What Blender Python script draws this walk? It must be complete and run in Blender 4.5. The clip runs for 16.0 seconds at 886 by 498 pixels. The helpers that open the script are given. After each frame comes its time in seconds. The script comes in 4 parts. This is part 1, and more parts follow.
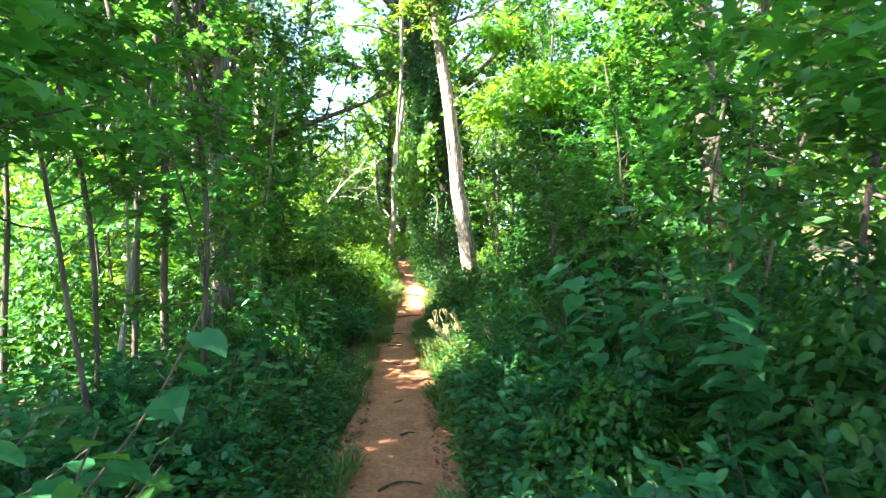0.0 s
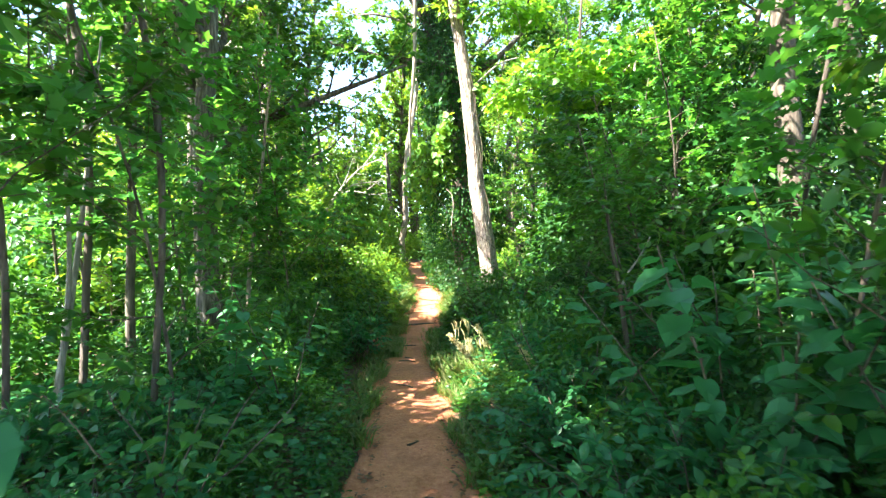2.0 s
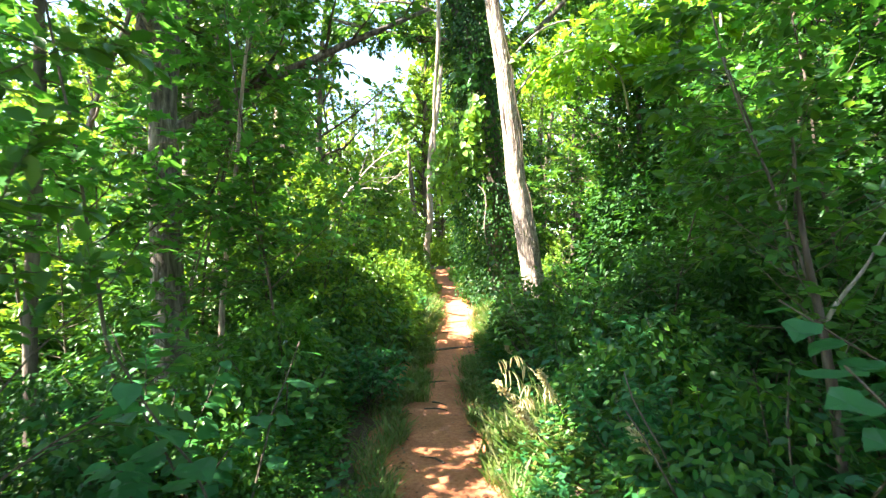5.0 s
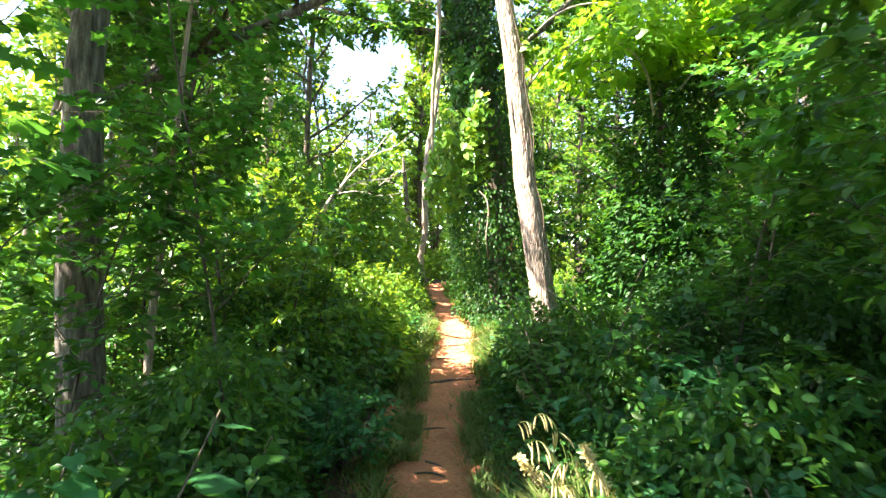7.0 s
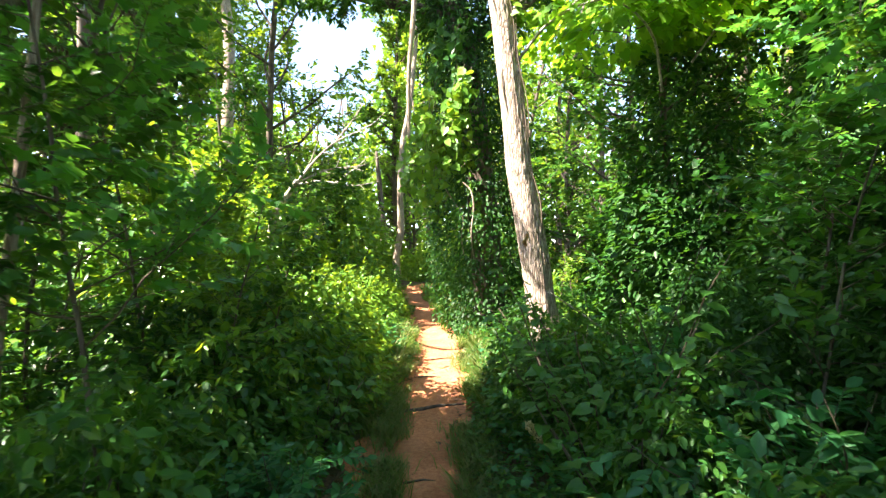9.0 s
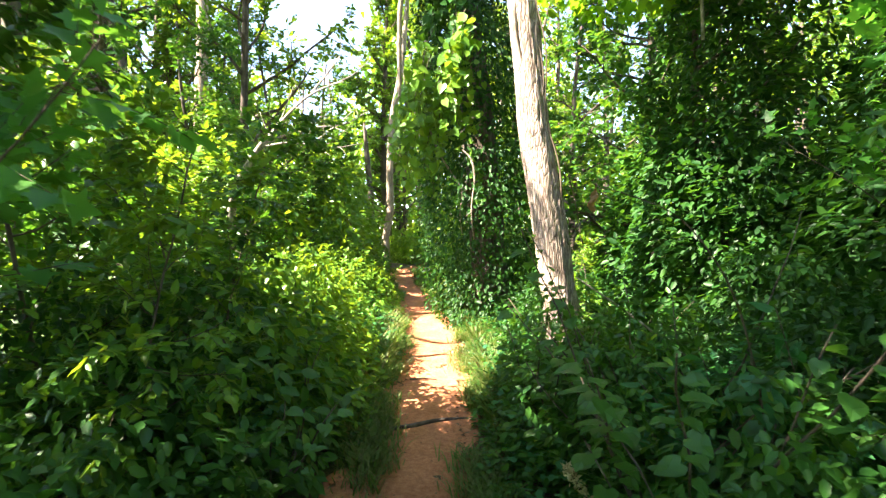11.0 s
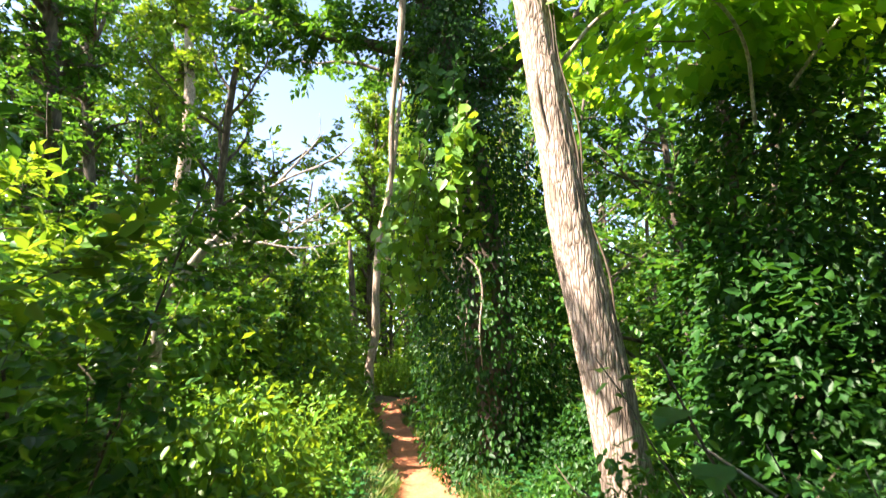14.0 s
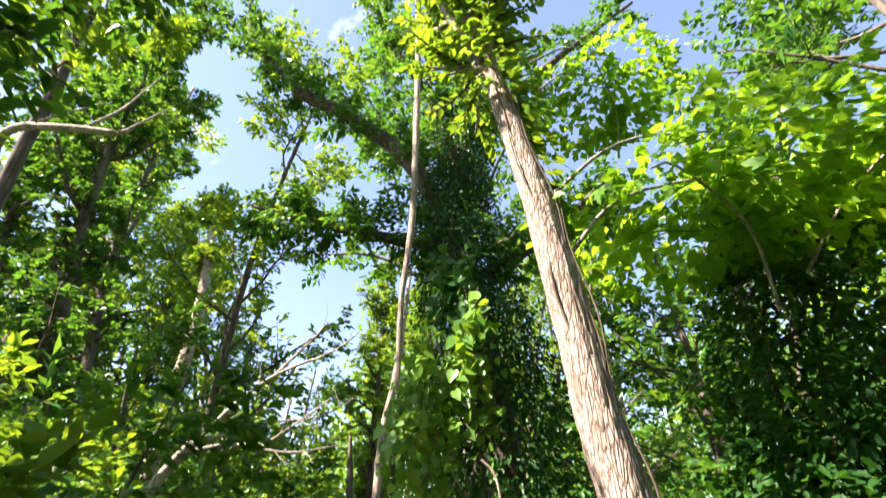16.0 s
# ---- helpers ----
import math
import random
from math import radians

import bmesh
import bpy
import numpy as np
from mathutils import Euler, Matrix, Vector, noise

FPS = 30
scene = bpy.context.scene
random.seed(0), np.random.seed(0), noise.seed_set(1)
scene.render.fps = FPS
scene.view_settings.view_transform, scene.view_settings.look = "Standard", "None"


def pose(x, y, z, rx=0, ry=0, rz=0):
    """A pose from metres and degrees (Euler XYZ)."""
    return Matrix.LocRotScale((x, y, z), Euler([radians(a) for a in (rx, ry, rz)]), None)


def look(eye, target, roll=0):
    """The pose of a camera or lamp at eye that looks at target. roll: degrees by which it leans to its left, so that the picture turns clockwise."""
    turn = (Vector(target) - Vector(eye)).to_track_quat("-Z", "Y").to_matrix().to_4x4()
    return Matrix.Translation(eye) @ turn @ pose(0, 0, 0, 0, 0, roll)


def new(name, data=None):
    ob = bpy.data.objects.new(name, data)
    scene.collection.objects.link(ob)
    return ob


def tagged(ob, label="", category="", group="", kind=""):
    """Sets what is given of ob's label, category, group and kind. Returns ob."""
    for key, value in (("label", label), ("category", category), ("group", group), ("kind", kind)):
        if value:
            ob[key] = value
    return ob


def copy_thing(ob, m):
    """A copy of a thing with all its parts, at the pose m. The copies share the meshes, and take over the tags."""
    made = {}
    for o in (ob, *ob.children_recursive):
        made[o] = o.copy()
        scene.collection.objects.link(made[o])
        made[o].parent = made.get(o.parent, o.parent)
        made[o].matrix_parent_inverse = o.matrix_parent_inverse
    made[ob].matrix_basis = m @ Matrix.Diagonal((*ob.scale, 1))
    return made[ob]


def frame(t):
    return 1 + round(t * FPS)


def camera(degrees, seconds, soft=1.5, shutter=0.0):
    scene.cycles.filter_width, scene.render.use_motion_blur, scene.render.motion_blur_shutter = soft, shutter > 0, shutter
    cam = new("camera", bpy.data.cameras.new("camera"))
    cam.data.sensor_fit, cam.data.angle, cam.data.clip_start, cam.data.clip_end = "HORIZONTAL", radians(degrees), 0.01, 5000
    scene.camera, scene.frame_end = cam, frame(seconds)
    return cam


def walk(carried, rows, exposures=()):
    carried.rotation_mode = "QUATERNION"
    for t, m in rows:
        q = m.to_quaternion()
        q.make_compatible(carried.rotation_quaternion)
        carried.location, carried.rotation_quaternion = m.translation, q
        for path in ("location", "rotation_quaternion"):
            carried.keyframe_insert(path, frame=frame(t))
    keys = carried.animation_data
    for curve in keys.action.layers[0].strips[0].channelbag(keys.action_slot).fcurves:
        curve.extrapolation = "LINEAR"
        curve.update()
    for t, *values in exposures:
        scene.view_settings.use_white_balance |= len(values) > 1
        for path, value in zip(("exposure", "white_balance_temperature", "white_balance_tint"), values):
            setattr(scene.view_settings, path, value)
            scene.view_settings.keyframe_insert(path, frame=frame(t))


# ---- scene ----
cam = camera(82.5, 16.0, soft=1.35, shutter=0.5)
METRES, EYE, TILT, LEAN, TURN = 8.53, 1.6, 0.0, 0.0, 0.0
ROWS = [
    (0.0, 0.0, 0.0, 0.0, 0.0, 0.0, 0.0),
    (0.5, -0.0102, 0.0247, -0.0016, 0.85, 0.0, -0.34),
    (1.0, -0.0139, 0.0564, -0.0032, 0.66, -0.05, 1.3),
    (1.5, -0.0105, 0.0965, -0.0016, 0.61, -0.06, 1.03),
    (2.0, -0.0164, 0.1372, -0.0024, 1.19, 0.15, -0.26),
    (2.5, -0.0207, 0.1724, -0.0013, 2.22, 0.11, 1.08),
    (3.0, -0.0179, 0.2103, -0.0007, 3.7, 0.62, 1.23),
    (3.5, -0.0255, 0.2478, -0.0011, 4.38, 0.66, -0.11),
    (4.0, -0.0334, 0.2841, 0.0004, 4.45, 0.67, 0.94),
    (6.5, -0.0432, 0.4584, 0.0031, 3.2, 1.58, -0.46),
    (7.0, -0.0543, 0.4937, 0.0067, 3.26, 2.07, -0.57),
    (7.5, -0.0609, 0.5249, 0.0074, 3.28, 2.08, 0.5),
    (8.0, -0.0628, 0.5578, 0.0085, 3.24, 2.09, 0.35),
    (8.5, -0.0667, 0.5946, 0.0085, 2.76, 2.07, -0.22),
    (9.0, -0.0707, 0.6318, 0.009, 0.49, 2.12, 0.24),
    (11.5, -0.088, 0.801, 0.0072, -1.4, -0.68, -0.3),
    (12.0, -0.0938, 0.8327, 0.0074, -3.89, -1.17, -0.16),
    (12.5, -0.0912, 0.8649, 0.0079, -3.95, -0.99, 0.62),
    (13.0, -0.0889, 0.8947, 0.0125, -2.84, 4.64, -0.43),
    (13.5, -0.0973, 0.9238, 0.0152, -2.58, 10.71, -0.87),
    (14.0, -0.1008, 0.9474, 0.0178, -2.27, 14.12, 0.46),
    (14.5, -0.0986, 0.9669, 0.022, -2.05, 19.24, 0.35),
    (15.0, -0.1019, 0.9743, 0.0264, -2.23, 23.63, -0.25),
    (15.5, -0.1044, 0.978, 0.0308, -1.81, 29.52, 0.19),
    (16.0, -0.1048, 0.9785, 0.0355, -1.55, 34.97, 0.32),
]
walk(cam, [(t, pose(0, 0, EYE, TILT, LEAN, TURN) @ pose(METRES * x, METRES * y, METRES * z, 90 + pitch, roll, yaw)) for t, x, y, z, yaw, pitch, roll in ROWS],
     exposures=[(0.0, 3.5, 6150, 12), (4.0, 3.5, 6400, 16), (7.0, 3.38, 6750, 21), (9.0, 3.1, 6800, 20), (11.5, 3.28, 7000, 20), (12.5, 3.3, 7050, 22), (13.2, 2.85, 6900, 20), (14.5, 2.62, 6850, 24), (16.0, 2.35, 6800, 25)])

# ---- world and sun ----
SUN_DIR = Vector((-0.93, -0.37, 1.15)).normalized()
world = bpy.data.worlds.new("world")
scene.world = world
world.use_nodes = True
wn = world.node_tree
sky = wn.nodes.new("ShaderNodeTexSky")
sky.sky_type, sky.sun_disc = "NISHITA", False
sky.dust_density, sky.ozone_density = 0.4, 0.9
sky.sun_elevation = math.asin(SUN_DIR.z)
sky.sun_rotation = math.atan2(SUN_DIR.x, SUN_DIR.y)
cloud_tc, cloud_no, cloud_rp, cloud_mx = (wn.nodes.new(k) for k in ("ShaderNodeTexCoord", "ShaderNodeTexNoise", "ShaderNodeValToRGB", "ShaderNodeMix"))
cloud_no.inputs["Scale"].default_value, cloud_no.inputs["Detail"].default_value = 3.2, 6
cloud_rp.color_ramp.elements[0].position, cloud_rp.color_ramp.elements[1].position = 0.63, 0.76
cloud_mx.data_type = "RGBA"
cloud_mx.inputs[7].default_value = (7.0, 7.2, 7.6, 1)
wn.links.new(cloud_tc.outputs["Generated"], cloud_no.inputs[0])
wn.links.new(cloud_no.outputs[0], cloud_rp.inputs[0])
wn.links.new(cloud_rp.outputs[0], cloud_mx.inputs[0])
wn.links.new(sky.outputs[0], cloud_mx.inputs[6])
wn.links.new(cloud_mx.outputs[2], wn.nodes["Background"].inputs[0])
wn.nodes["Background"].inputs[1].default_value = 0.095
sun = new("sun", bpy.data.lights.new("sun", "SUN"))
sun.data.energy, sun.data.angle, sun.data.color = 5.0, radians(0.6), (1.0, 0.93, 0.80)
sun.matrix_world = look(SUN_DIR * 50, (0, 0, 0))


# ---- materials ----
def mat_base(name):
    m = bpy.data.materials.new(name)
    m.use_nodes = True
    nt = m.node_tree
    return m, nt, nt.nodes["Principled BSDF"]


def ramp(nt, stops, source):
    r = nt.nodes.new("ShaderNodeValToRGB")
    els = r.color_ramp.elements
    while len(els) < len(stops):
        els.new(0.5)
    for e, (p, c) in zip(els, stops):
        e.position, e.color = p, (*c, 1)
    nt.links.new(source, r.inputs[0])
    return r.outputs[0]


def noise_node(nt, scale, detail=4, rough=0.6, stretch=None):
    tc = nt.nodes.new("ShaderNodeTexCoord")
    n = nt.nodes.new("ShaderNodeTexNoise")
    n.inputs["Scale"].default_value, n.inputs["Detail"].default_value, n.inputs["Roughness"].default_value = scale, detail, rough
    if stretch:
        mp = nt.nodes.new("ShaderNodeMapping")
        mp.inputs["Scale"].default_value = stretch
        nt.links.new(tc.outputs["Object"], mp.inputs[0])
        nt.links.new(mp.outputs[0], n.inputs[0])
    else:
        nt.links.new(tc.outputs["Object"], n.inputs[0])
    return n.outputs[0]


def mixed(nt, kind, fac, a, b):
    m = nt.nodes.new("ShaderNodeMix")
    m.data_type, m.blend_type = "RGBA", kind
    if isinstance(fac, (int, float)):
        m.inputs[0].default_value = fac
    else:
        nt.links.new(fac, m.inputs[0])
    for sock, v in ((m.inputs[6], a), (m.inputs[7], b)):
        if isinstance(v, tuple):
            sock.default_value = (*v, 1)
        else:
            nt.links.new(v, sock)
    return m.outputs[2]


def bump(nt, bsdf, source, strength, distance):
    b = nt.nodes.new("ShaderNodeBump")
    b.inputs["Strength"].default_value, b.inputs["Distance"].default_value = strength, distance
    nt.links.new(source, b.inputs["Height"])
    nt.links.new(b.outputs[0], bsdf.inputs["Normal"])


def leaf_material(name, greens, through_col, rough=0.38, share=0.36, depth=0.68, blue=1.7):
    m, nt, bsdf = mat_base(name)
    geo = nt.nodes.new("ShaderNodeNewGeometry")
    n = len(greens)
    col = ramp(nt, [(i / (n - 1), (c[0] * depth, c[1] * depth, c[2] * depth * blue)) for i, c in enumerate(greens)], geo.outputs["Random Per Island"])
    patch = noise_node(nt, 1.1, 2)
    col = mixed(nt, "MULTIPLY", 0.5, col, ramp(nt, [(0.3, (0.62, 0.72, 0.7)), (0.7, (1.3, 1.2, 1.0))], patch))
    nt.links.new(col, bsdf.inputs["Base Color"])
    bsdf.inputs["Roughness"].default_value = rough
    bsdf.inputs["Specular IOR Level"].default_value = 0.32
    tr = nt.nodes.new("ShaderNodeBsdfTranslucent")
    tcol = mixed(nt, "MULTIPLY", 1.0, col, through_col)
    nt.links.new(tcol, tr.inputs[0])
    mx = nt.nodes.new("ShaderNodeMixShader")
    mx.inputs[0].default_value = share
    nt.links.new(bsdf.outputs[0], mx.inputs[1])
    nt.links.new(tr.outputs[0], mx.inputs[2])
    nt.links.new(mx.outputs[0], nt.nodes["Material Output"].inputs[0])
    return m


GREENS = [(0.024, 0.105, 0.012), (0.036, 0.150, 0.015), (0.055, 0.190, 0.016), (0.044, 0.170, 0.022), (0.095, 0.24, 0.018)]
LEAF = leaf_material("leaf_green", GREENS, (3.4, 2.3, 0.9), depth=0.79)
# Dark leaf green; on vine_draped_thicket the dark colour stands in for shade.
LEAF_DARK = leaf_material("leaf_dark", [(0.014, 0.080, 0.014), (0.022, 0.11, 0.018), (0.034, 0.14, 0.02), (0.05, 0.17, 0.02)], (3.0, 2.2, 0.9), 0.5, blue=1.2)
# Leaf green with sunlight put into its lighter, yellower colour.
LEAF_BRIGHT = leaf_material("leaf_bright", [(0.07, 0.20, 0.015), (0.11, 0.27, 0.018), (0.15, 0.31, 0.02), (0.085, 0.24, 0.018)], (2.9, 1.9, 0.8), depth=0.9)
LEAF_BROAD = leaf_material("leaf_broad", [(0.033, 0.18, 0.042), (0.05, 0.23, 0.048), (0.07, 0.26, 0.048)], (2.2, 2.3, 1.2), 0.42)
LEAF_MAPLE = leaf_material("leaf_maple", [(0.045, 0.19, 0.025), (0.06, 0.25, 0.03), (0.085, 0.29, 0.035), (0.05, 0.22, 0.035)], (2.6, 2.0, 0.9), 0.42, 0.46, depth=0.85, blue=1.5)
LEAF_VINE = leaf_material("leaf_vine", [(0.085, 0.24, 0.02), (0.12, 0.30, 0.02), (0.17, 0.34, 0.025), (0.10, 0.27, 0.02)], (3.2, 2.4, 0.8), 0.4, 0.5, depth=0.9)
GRASS = leaf_material("grass_blade", [(0.09, 0.20, 0.03), (0.14, 0.26, 0.045), (0.2, 0.28, 0.07), (0.32, 0.3, 0.13)], (1.8, 1.8, 1.1), 0.5, blue=1.1)
DRY = leaf_material("dry_leaf", [(0.16, 0.075, 0.035), (0.26, 0.14, 0.07), (0.34, 0.23, 0.14), (0.10, 0.05, 0.03)], (1.4, 1.1, 0.8), 0.7, 0.2, blue=1.0)
RUSSET = leaf_material("russet_leaf", [(0.33, 0.18, 0.085), (0.42, 0.25, 0.12)], (1.3, 1.0, 0.7), 0.6, 0.25, depth=0.9, blue=1.0)
STRAW = leaf_material("straw", [(0.55, 0.47, 0.24), (0.68, 0.6, 0.34), (0.46, 0.42, 0.18)], (1.2, 1.1, 0.9), 0.7, 0.3, depth=1.0, blue=1.0)


def bark_material(name, dark, mid, light, stretch=(14, 14, 2.2), relief=0.02):
    m, nt, bsdf = mat_base(name)
    ridge = noise_node(nt, 1.0, 6, 0.65, stretch)
    blot = noise_node(nt, 2.3, 3)
    col = ramp(nt, [(0.34, dark), (0.5, mid), (0.66, light)], ridge)
    col = mixed(nt, "MULTIPLY", 0.6, col, ramp(nt, [(0.35, (0.6, 0.62, 0.55)), (0.65, (1.15, 1.1, 1.05))], blot))
    nt.links.new(col, bsdf.inputs["Base Color"])
    bsdf.inputs["Roughness"].default_value = 0.9
    bump(nt, bsdf, ridge, 0.9, relief)
    return m


BARK_PALE = bark_material("bark_pale", (0.16, 0.11, 0.08), (0.36, 0.28, 0.22), (0.52, 0.44, 0.36), (60, 60, 5), 0.03)
BARK = bark_material("bark_brown", (0.04, 0.029, 0.021), (0.10, 0.078, 0.06), (0.19, 0.16, 0.125))
BARK_TRUNK = bark_material("bark_grey_brown", (0.04, 0.033, 0.027), (0.13, 0.11, 0.09), (0.30, 0.26, 0.22), (24, 24, 3.5), 0.02)
BARK_GREY = bark_material("bark_grey", (0.14, 0.12, 0.10), (0.30, 0.27, 0.23), (0.46, 0.42, 0.36), (30, 30, 5), 0.006)
TWIG = bark_material("twig_bark", (0.05, 0.037, 0.026), (0.09, 0.07, 0.046), (0.15, 0.125, 0.085), (60, 60, 15), 0.002)



def furrowed_bark():
    """Pale plates of bark parted by long dark cracks, with brown blotches."""
    m, nt, bsdf = mat_base("bark_furrowed")
    tc, mp, vo = (nt.nodes.new(k) for k in ("ShaderNodeTexCoord", "ShaderNodeMapping", "ShaderNodeTexVoronoi"))
    mp.inputs["Scale"].default_value = (34, 34, 5.5)
    vo.feature = "DISTANCE_TO_EDGE"
    vo.inputs["Scale"].default_value = 1.0
    warp = nt.nodes.new("ShaderNodeVectorMath")
    warp.operation = "ADD"
    wob = nt.nodes.new("ShaderNodeTexNoise")
    wob.inputs["Scale"].default_value, wob.inputs["Detail"].default_value = 0.8, 4
    nt.links.new(tc.outputs["Object"], mp.inputs[0])
    nt.links.new(mp.outputs[0], wob.inputs[0])
    nt.links.new(mp.outputs[0], warp.inputs[0])
    nt.links.new(wob.outputs["Color"], warp.inputs[1])
    nt.links.new(warp.outputs[0], vo.inputs["Vector"])
    crack = ramp(nt, [(0.0, (0, 0, 0)), (0.09, (0.5, 0.5, 0.5)), (0.22, (1, 1, 1))], vo.outputs["Distance"])
    grain, blot = noise_node(nt, 1.0, 6, 0.7, (70, 70, 9)), noise_node(nt, 4.5, 5, 0.65, (1, 1, 0.55))
    col = ramp(nt, [(0.3, (0.24, 0.185, 0.145)), (0.5, (0.43, 0.355, 0.295)), (0.7, (0.60, 0.52, 0.45))], grain)
    col = mixed(nt, "MULTIPLY", 0.85, col, ramp(nt, [(0.0, (0.3, 0.25, 0.21)), (0.6, (0.85, 0.83, 0.8)), (1.0, (1.08, 1.07, 1.05))], crack))
    col = mixed(nt, "MULTIPLY", 0.8, col, ramp(nt, [(0.36, (0.42, 0.36, 0.30)), (0.47, (0.9, 0.88, 0.85)), (0.7, (1.1, 1.08, 1.05))], blot))
    nt.links.new(col, bsdf.inputs["Base Color"])
    bsdf.inputs["Roughness"].default_value = 0.92
    bump(nt, bsdf, mixed(nt, "MULTIPLY", 0.5, crack, grain), 0.9, 0.012)
    return m


BARK_FURROWED = furrowed_bark()

SOIL, nt, bsdf = mat_base("forest_soil")
fine, broad = noise_node(nt, 38, 6, 0.7), noise_node(nt, 1.7, 4)
col = ramp(nt, [(0.3, (0.045, 0.028, 0.018)), (0.5, (0.11, 0.06, 0.035)), (0.62, (0.18, 0.11, 0.065)), (0.75, (0.28, 0.19, 0.12))], fine)
col = mixed(nt, "MIX", ramp(nt, [(0.45, (0, 0, 0)), (0.6, (0.7, 0.7, 0.7))], broad), col, (0.05, 0.085, 0.025))
nt.links.new(col, bsdf.inputs["Base Color"])
bsdf.inputs["Roughness"].default_value = 0.95
bump(nt, bsdf, fine, 1.0, 0.03)

CLAY, nt, bsdf = mat_base("red_clay")
fine, broad, grit = noise_node(nt, 26, 6, 0.7), noise_node(nt, 2.6, 4), noise_node(nt, 160, 3)
col = ramp(nt, [(0.3, (0.31, 0.10, 0.042)), (0.5, (0.49, 0.18, 0.078)), (0.72, (0.60, 0.26, 0.125))], fine)
col = mixed(nt, "MULTIPLY", 0.7, col, ramp(nt, [(0.32, (0.62, 0.55, 0.5)), (0.55, (1, 1, 1)), (0.75, (1.15, 1.12, 1.1))], broad))
col = mixed(nt, "MULTIPLY", 0.5, col, ramp(nt, [(0.35, (0.6, 0.55, 0.5)), (0.5, (1, 1, 1)), (0.7, (1.2, 1.2, 1.2))], grit))
nt.links.new(col, bsdf.inputs["Base Color"])
bsdf.inputs["Roughness"].default_value = 0.92
bump(nt, bsdf, fine, 0.8, 0.02)


# ---- ground ----
def ground_z(x, y):
    x, y = np.asarray(x, float), np.asarray(y, float)
    z = np.interp(y, [-30, 9, 10.2, 14.2, 18, 26, 32, 60, 900], [0, 0, 0.06, 0.33, 0.72, 1.25, 1.7, 3.0, 3.0])
    z = z + 0.07 * np.clip(x - 1.5, 0, 30) - 0.05 * np.clip(-x - 2.5, 0, 30)
    fade = np.clip((np.abs(x - trail_x(y)) - 0.35) / 0.8, 0, 1)
    z = z + fade * (0.05 * np.sin(x * 1.7 + 1.3) * np.sin(y * 1.3) + 0.03 * np.sin(x * 4.1 + y * 2.3) + 0.06)
    return z


def trail_x(y):
    return np.interp(y, [-8, 0, 3.2, 5.5, 9, 11.2, 13.5, 16.5, 18.5, 20.5, 22.5, 24, 26, 60], [-0.1, -0.16, -0.28, -0.5, -0.82, -0.80, -0.70, -1.0, -1.4, -1.7, -1.6, -0.9, 0.6, 8])


def mesh_from(name, verts, faces, material, smooth=False):
    me = bpy.data.meshes.new(name)
    me.from_pydata([tuple(v) for v in verts], [], faces)
    me.materials.append(material)
    if smooth:
        me.polygons.foreach_set("use_smooth", [True] * len(me.polygons))
    me.update()
    return me


def grid_mesh(name, xs, ys, zf, material):
    X, Y = np.meshgrid(xs, ys)
    Z = zf(X, Y)
    n, m = len(xs), len(ys)
    verts = np.stack([X.ravel(), Y.ravel(), Z.ravel()], 1)
    faces = [(j * n + i, j * n + i + 1, (j + 1) * n + i + 1, (j + 1) * n + i) for j in range(m - 1) for i in range(n - 1)]
    return mesh_from(name, verts, faces, material, True)


def axis(lo, hi, step, far):
    near = np.arange(lo, hi + 1e-6, step)
    out = hi + np.cumsum(step * 1.35 ** np.arange(1, 26))
    out = out[out < far].tolist() + [far]
    back = lo - np.cumsum(step * 1.35 ** np.arange(1, 26))
    back = back[back > -far].tolist()[::-1]
    return np.array([-far] + back + near.tolist() + out)


ground = new("ground", grid_mesh("ground", axis(-7, 7, 0.17, 900), axis(-2, 28, 0.17, 900), ground_z, SOIL))
tagged(ground, "dark forest soil with leaf litter and moss", "ground", kind="structure")

US = np.linspace(-1, 1, 29)
YS = np.arange(-8, 27, 0.05)


def build_trail():
    verts = []
    for y in YS:
        c = float(trail_x(y))
        wide = float(np.interp(y, [0, 2.6, 4, 6.5, 8, 11, 12.4, 14.5, 17], [0.85, 0.90, 1.14, 1.18, 1.05, 1.04, 1.25, 1.1, 0.95]))
        rag = 0.05 * noise.noise(Vector((y * 5.5, 1, 8)))
        wl = rag + 0.35 + 0.05 * math.sin(y * 2.1) + 0.05 * noise.noise(Vector((y * 1.4, 0, 3)))
        wl += 0.30 * math.exp(-((y - 8.7) / 1.5) ** 2)
        wr = 0.35 - 0.6 * rag + 0.05 * math.sin(y * 1.6 + 2) + 0.06 * noise.noise(Vector((y * 1.5, 7, 3)))
        for u in US:
            x = c + u * (wl if u < 0 else wr) * 1.25 * wide
            z = float(ground_z(c, y)) + 0.012 + 0.02 * u * u
            z += 0.016 * noise.noise(Vector((x * 5, y * 4, 0))) + 0.006 * noise.noise(Vector((x * 19, y * 17, 5)))
            z += max(0.0, abs(u) - 0.78) * (0.05 + 0.25 * noise.noise(Vector((x * 6, y * 5, 9))))
            z -= max(0.0, abs(u) - 0.9) * 0.8
            verts.append((x, y, z))
    n = len(US)
    faces = [(j * n + i, j * n + i + 1, (j + 1) * n + i + 1, (j + 1) * n + i) for j in range(len(YS) - 1) for i in range(n - 1)]
    return mesh_from("trail", verts, faces, CLAY, True)


tagged(new("trail", build_trail()), "narrow trodden trail of bare orange-red clay", "path", kind="structure")

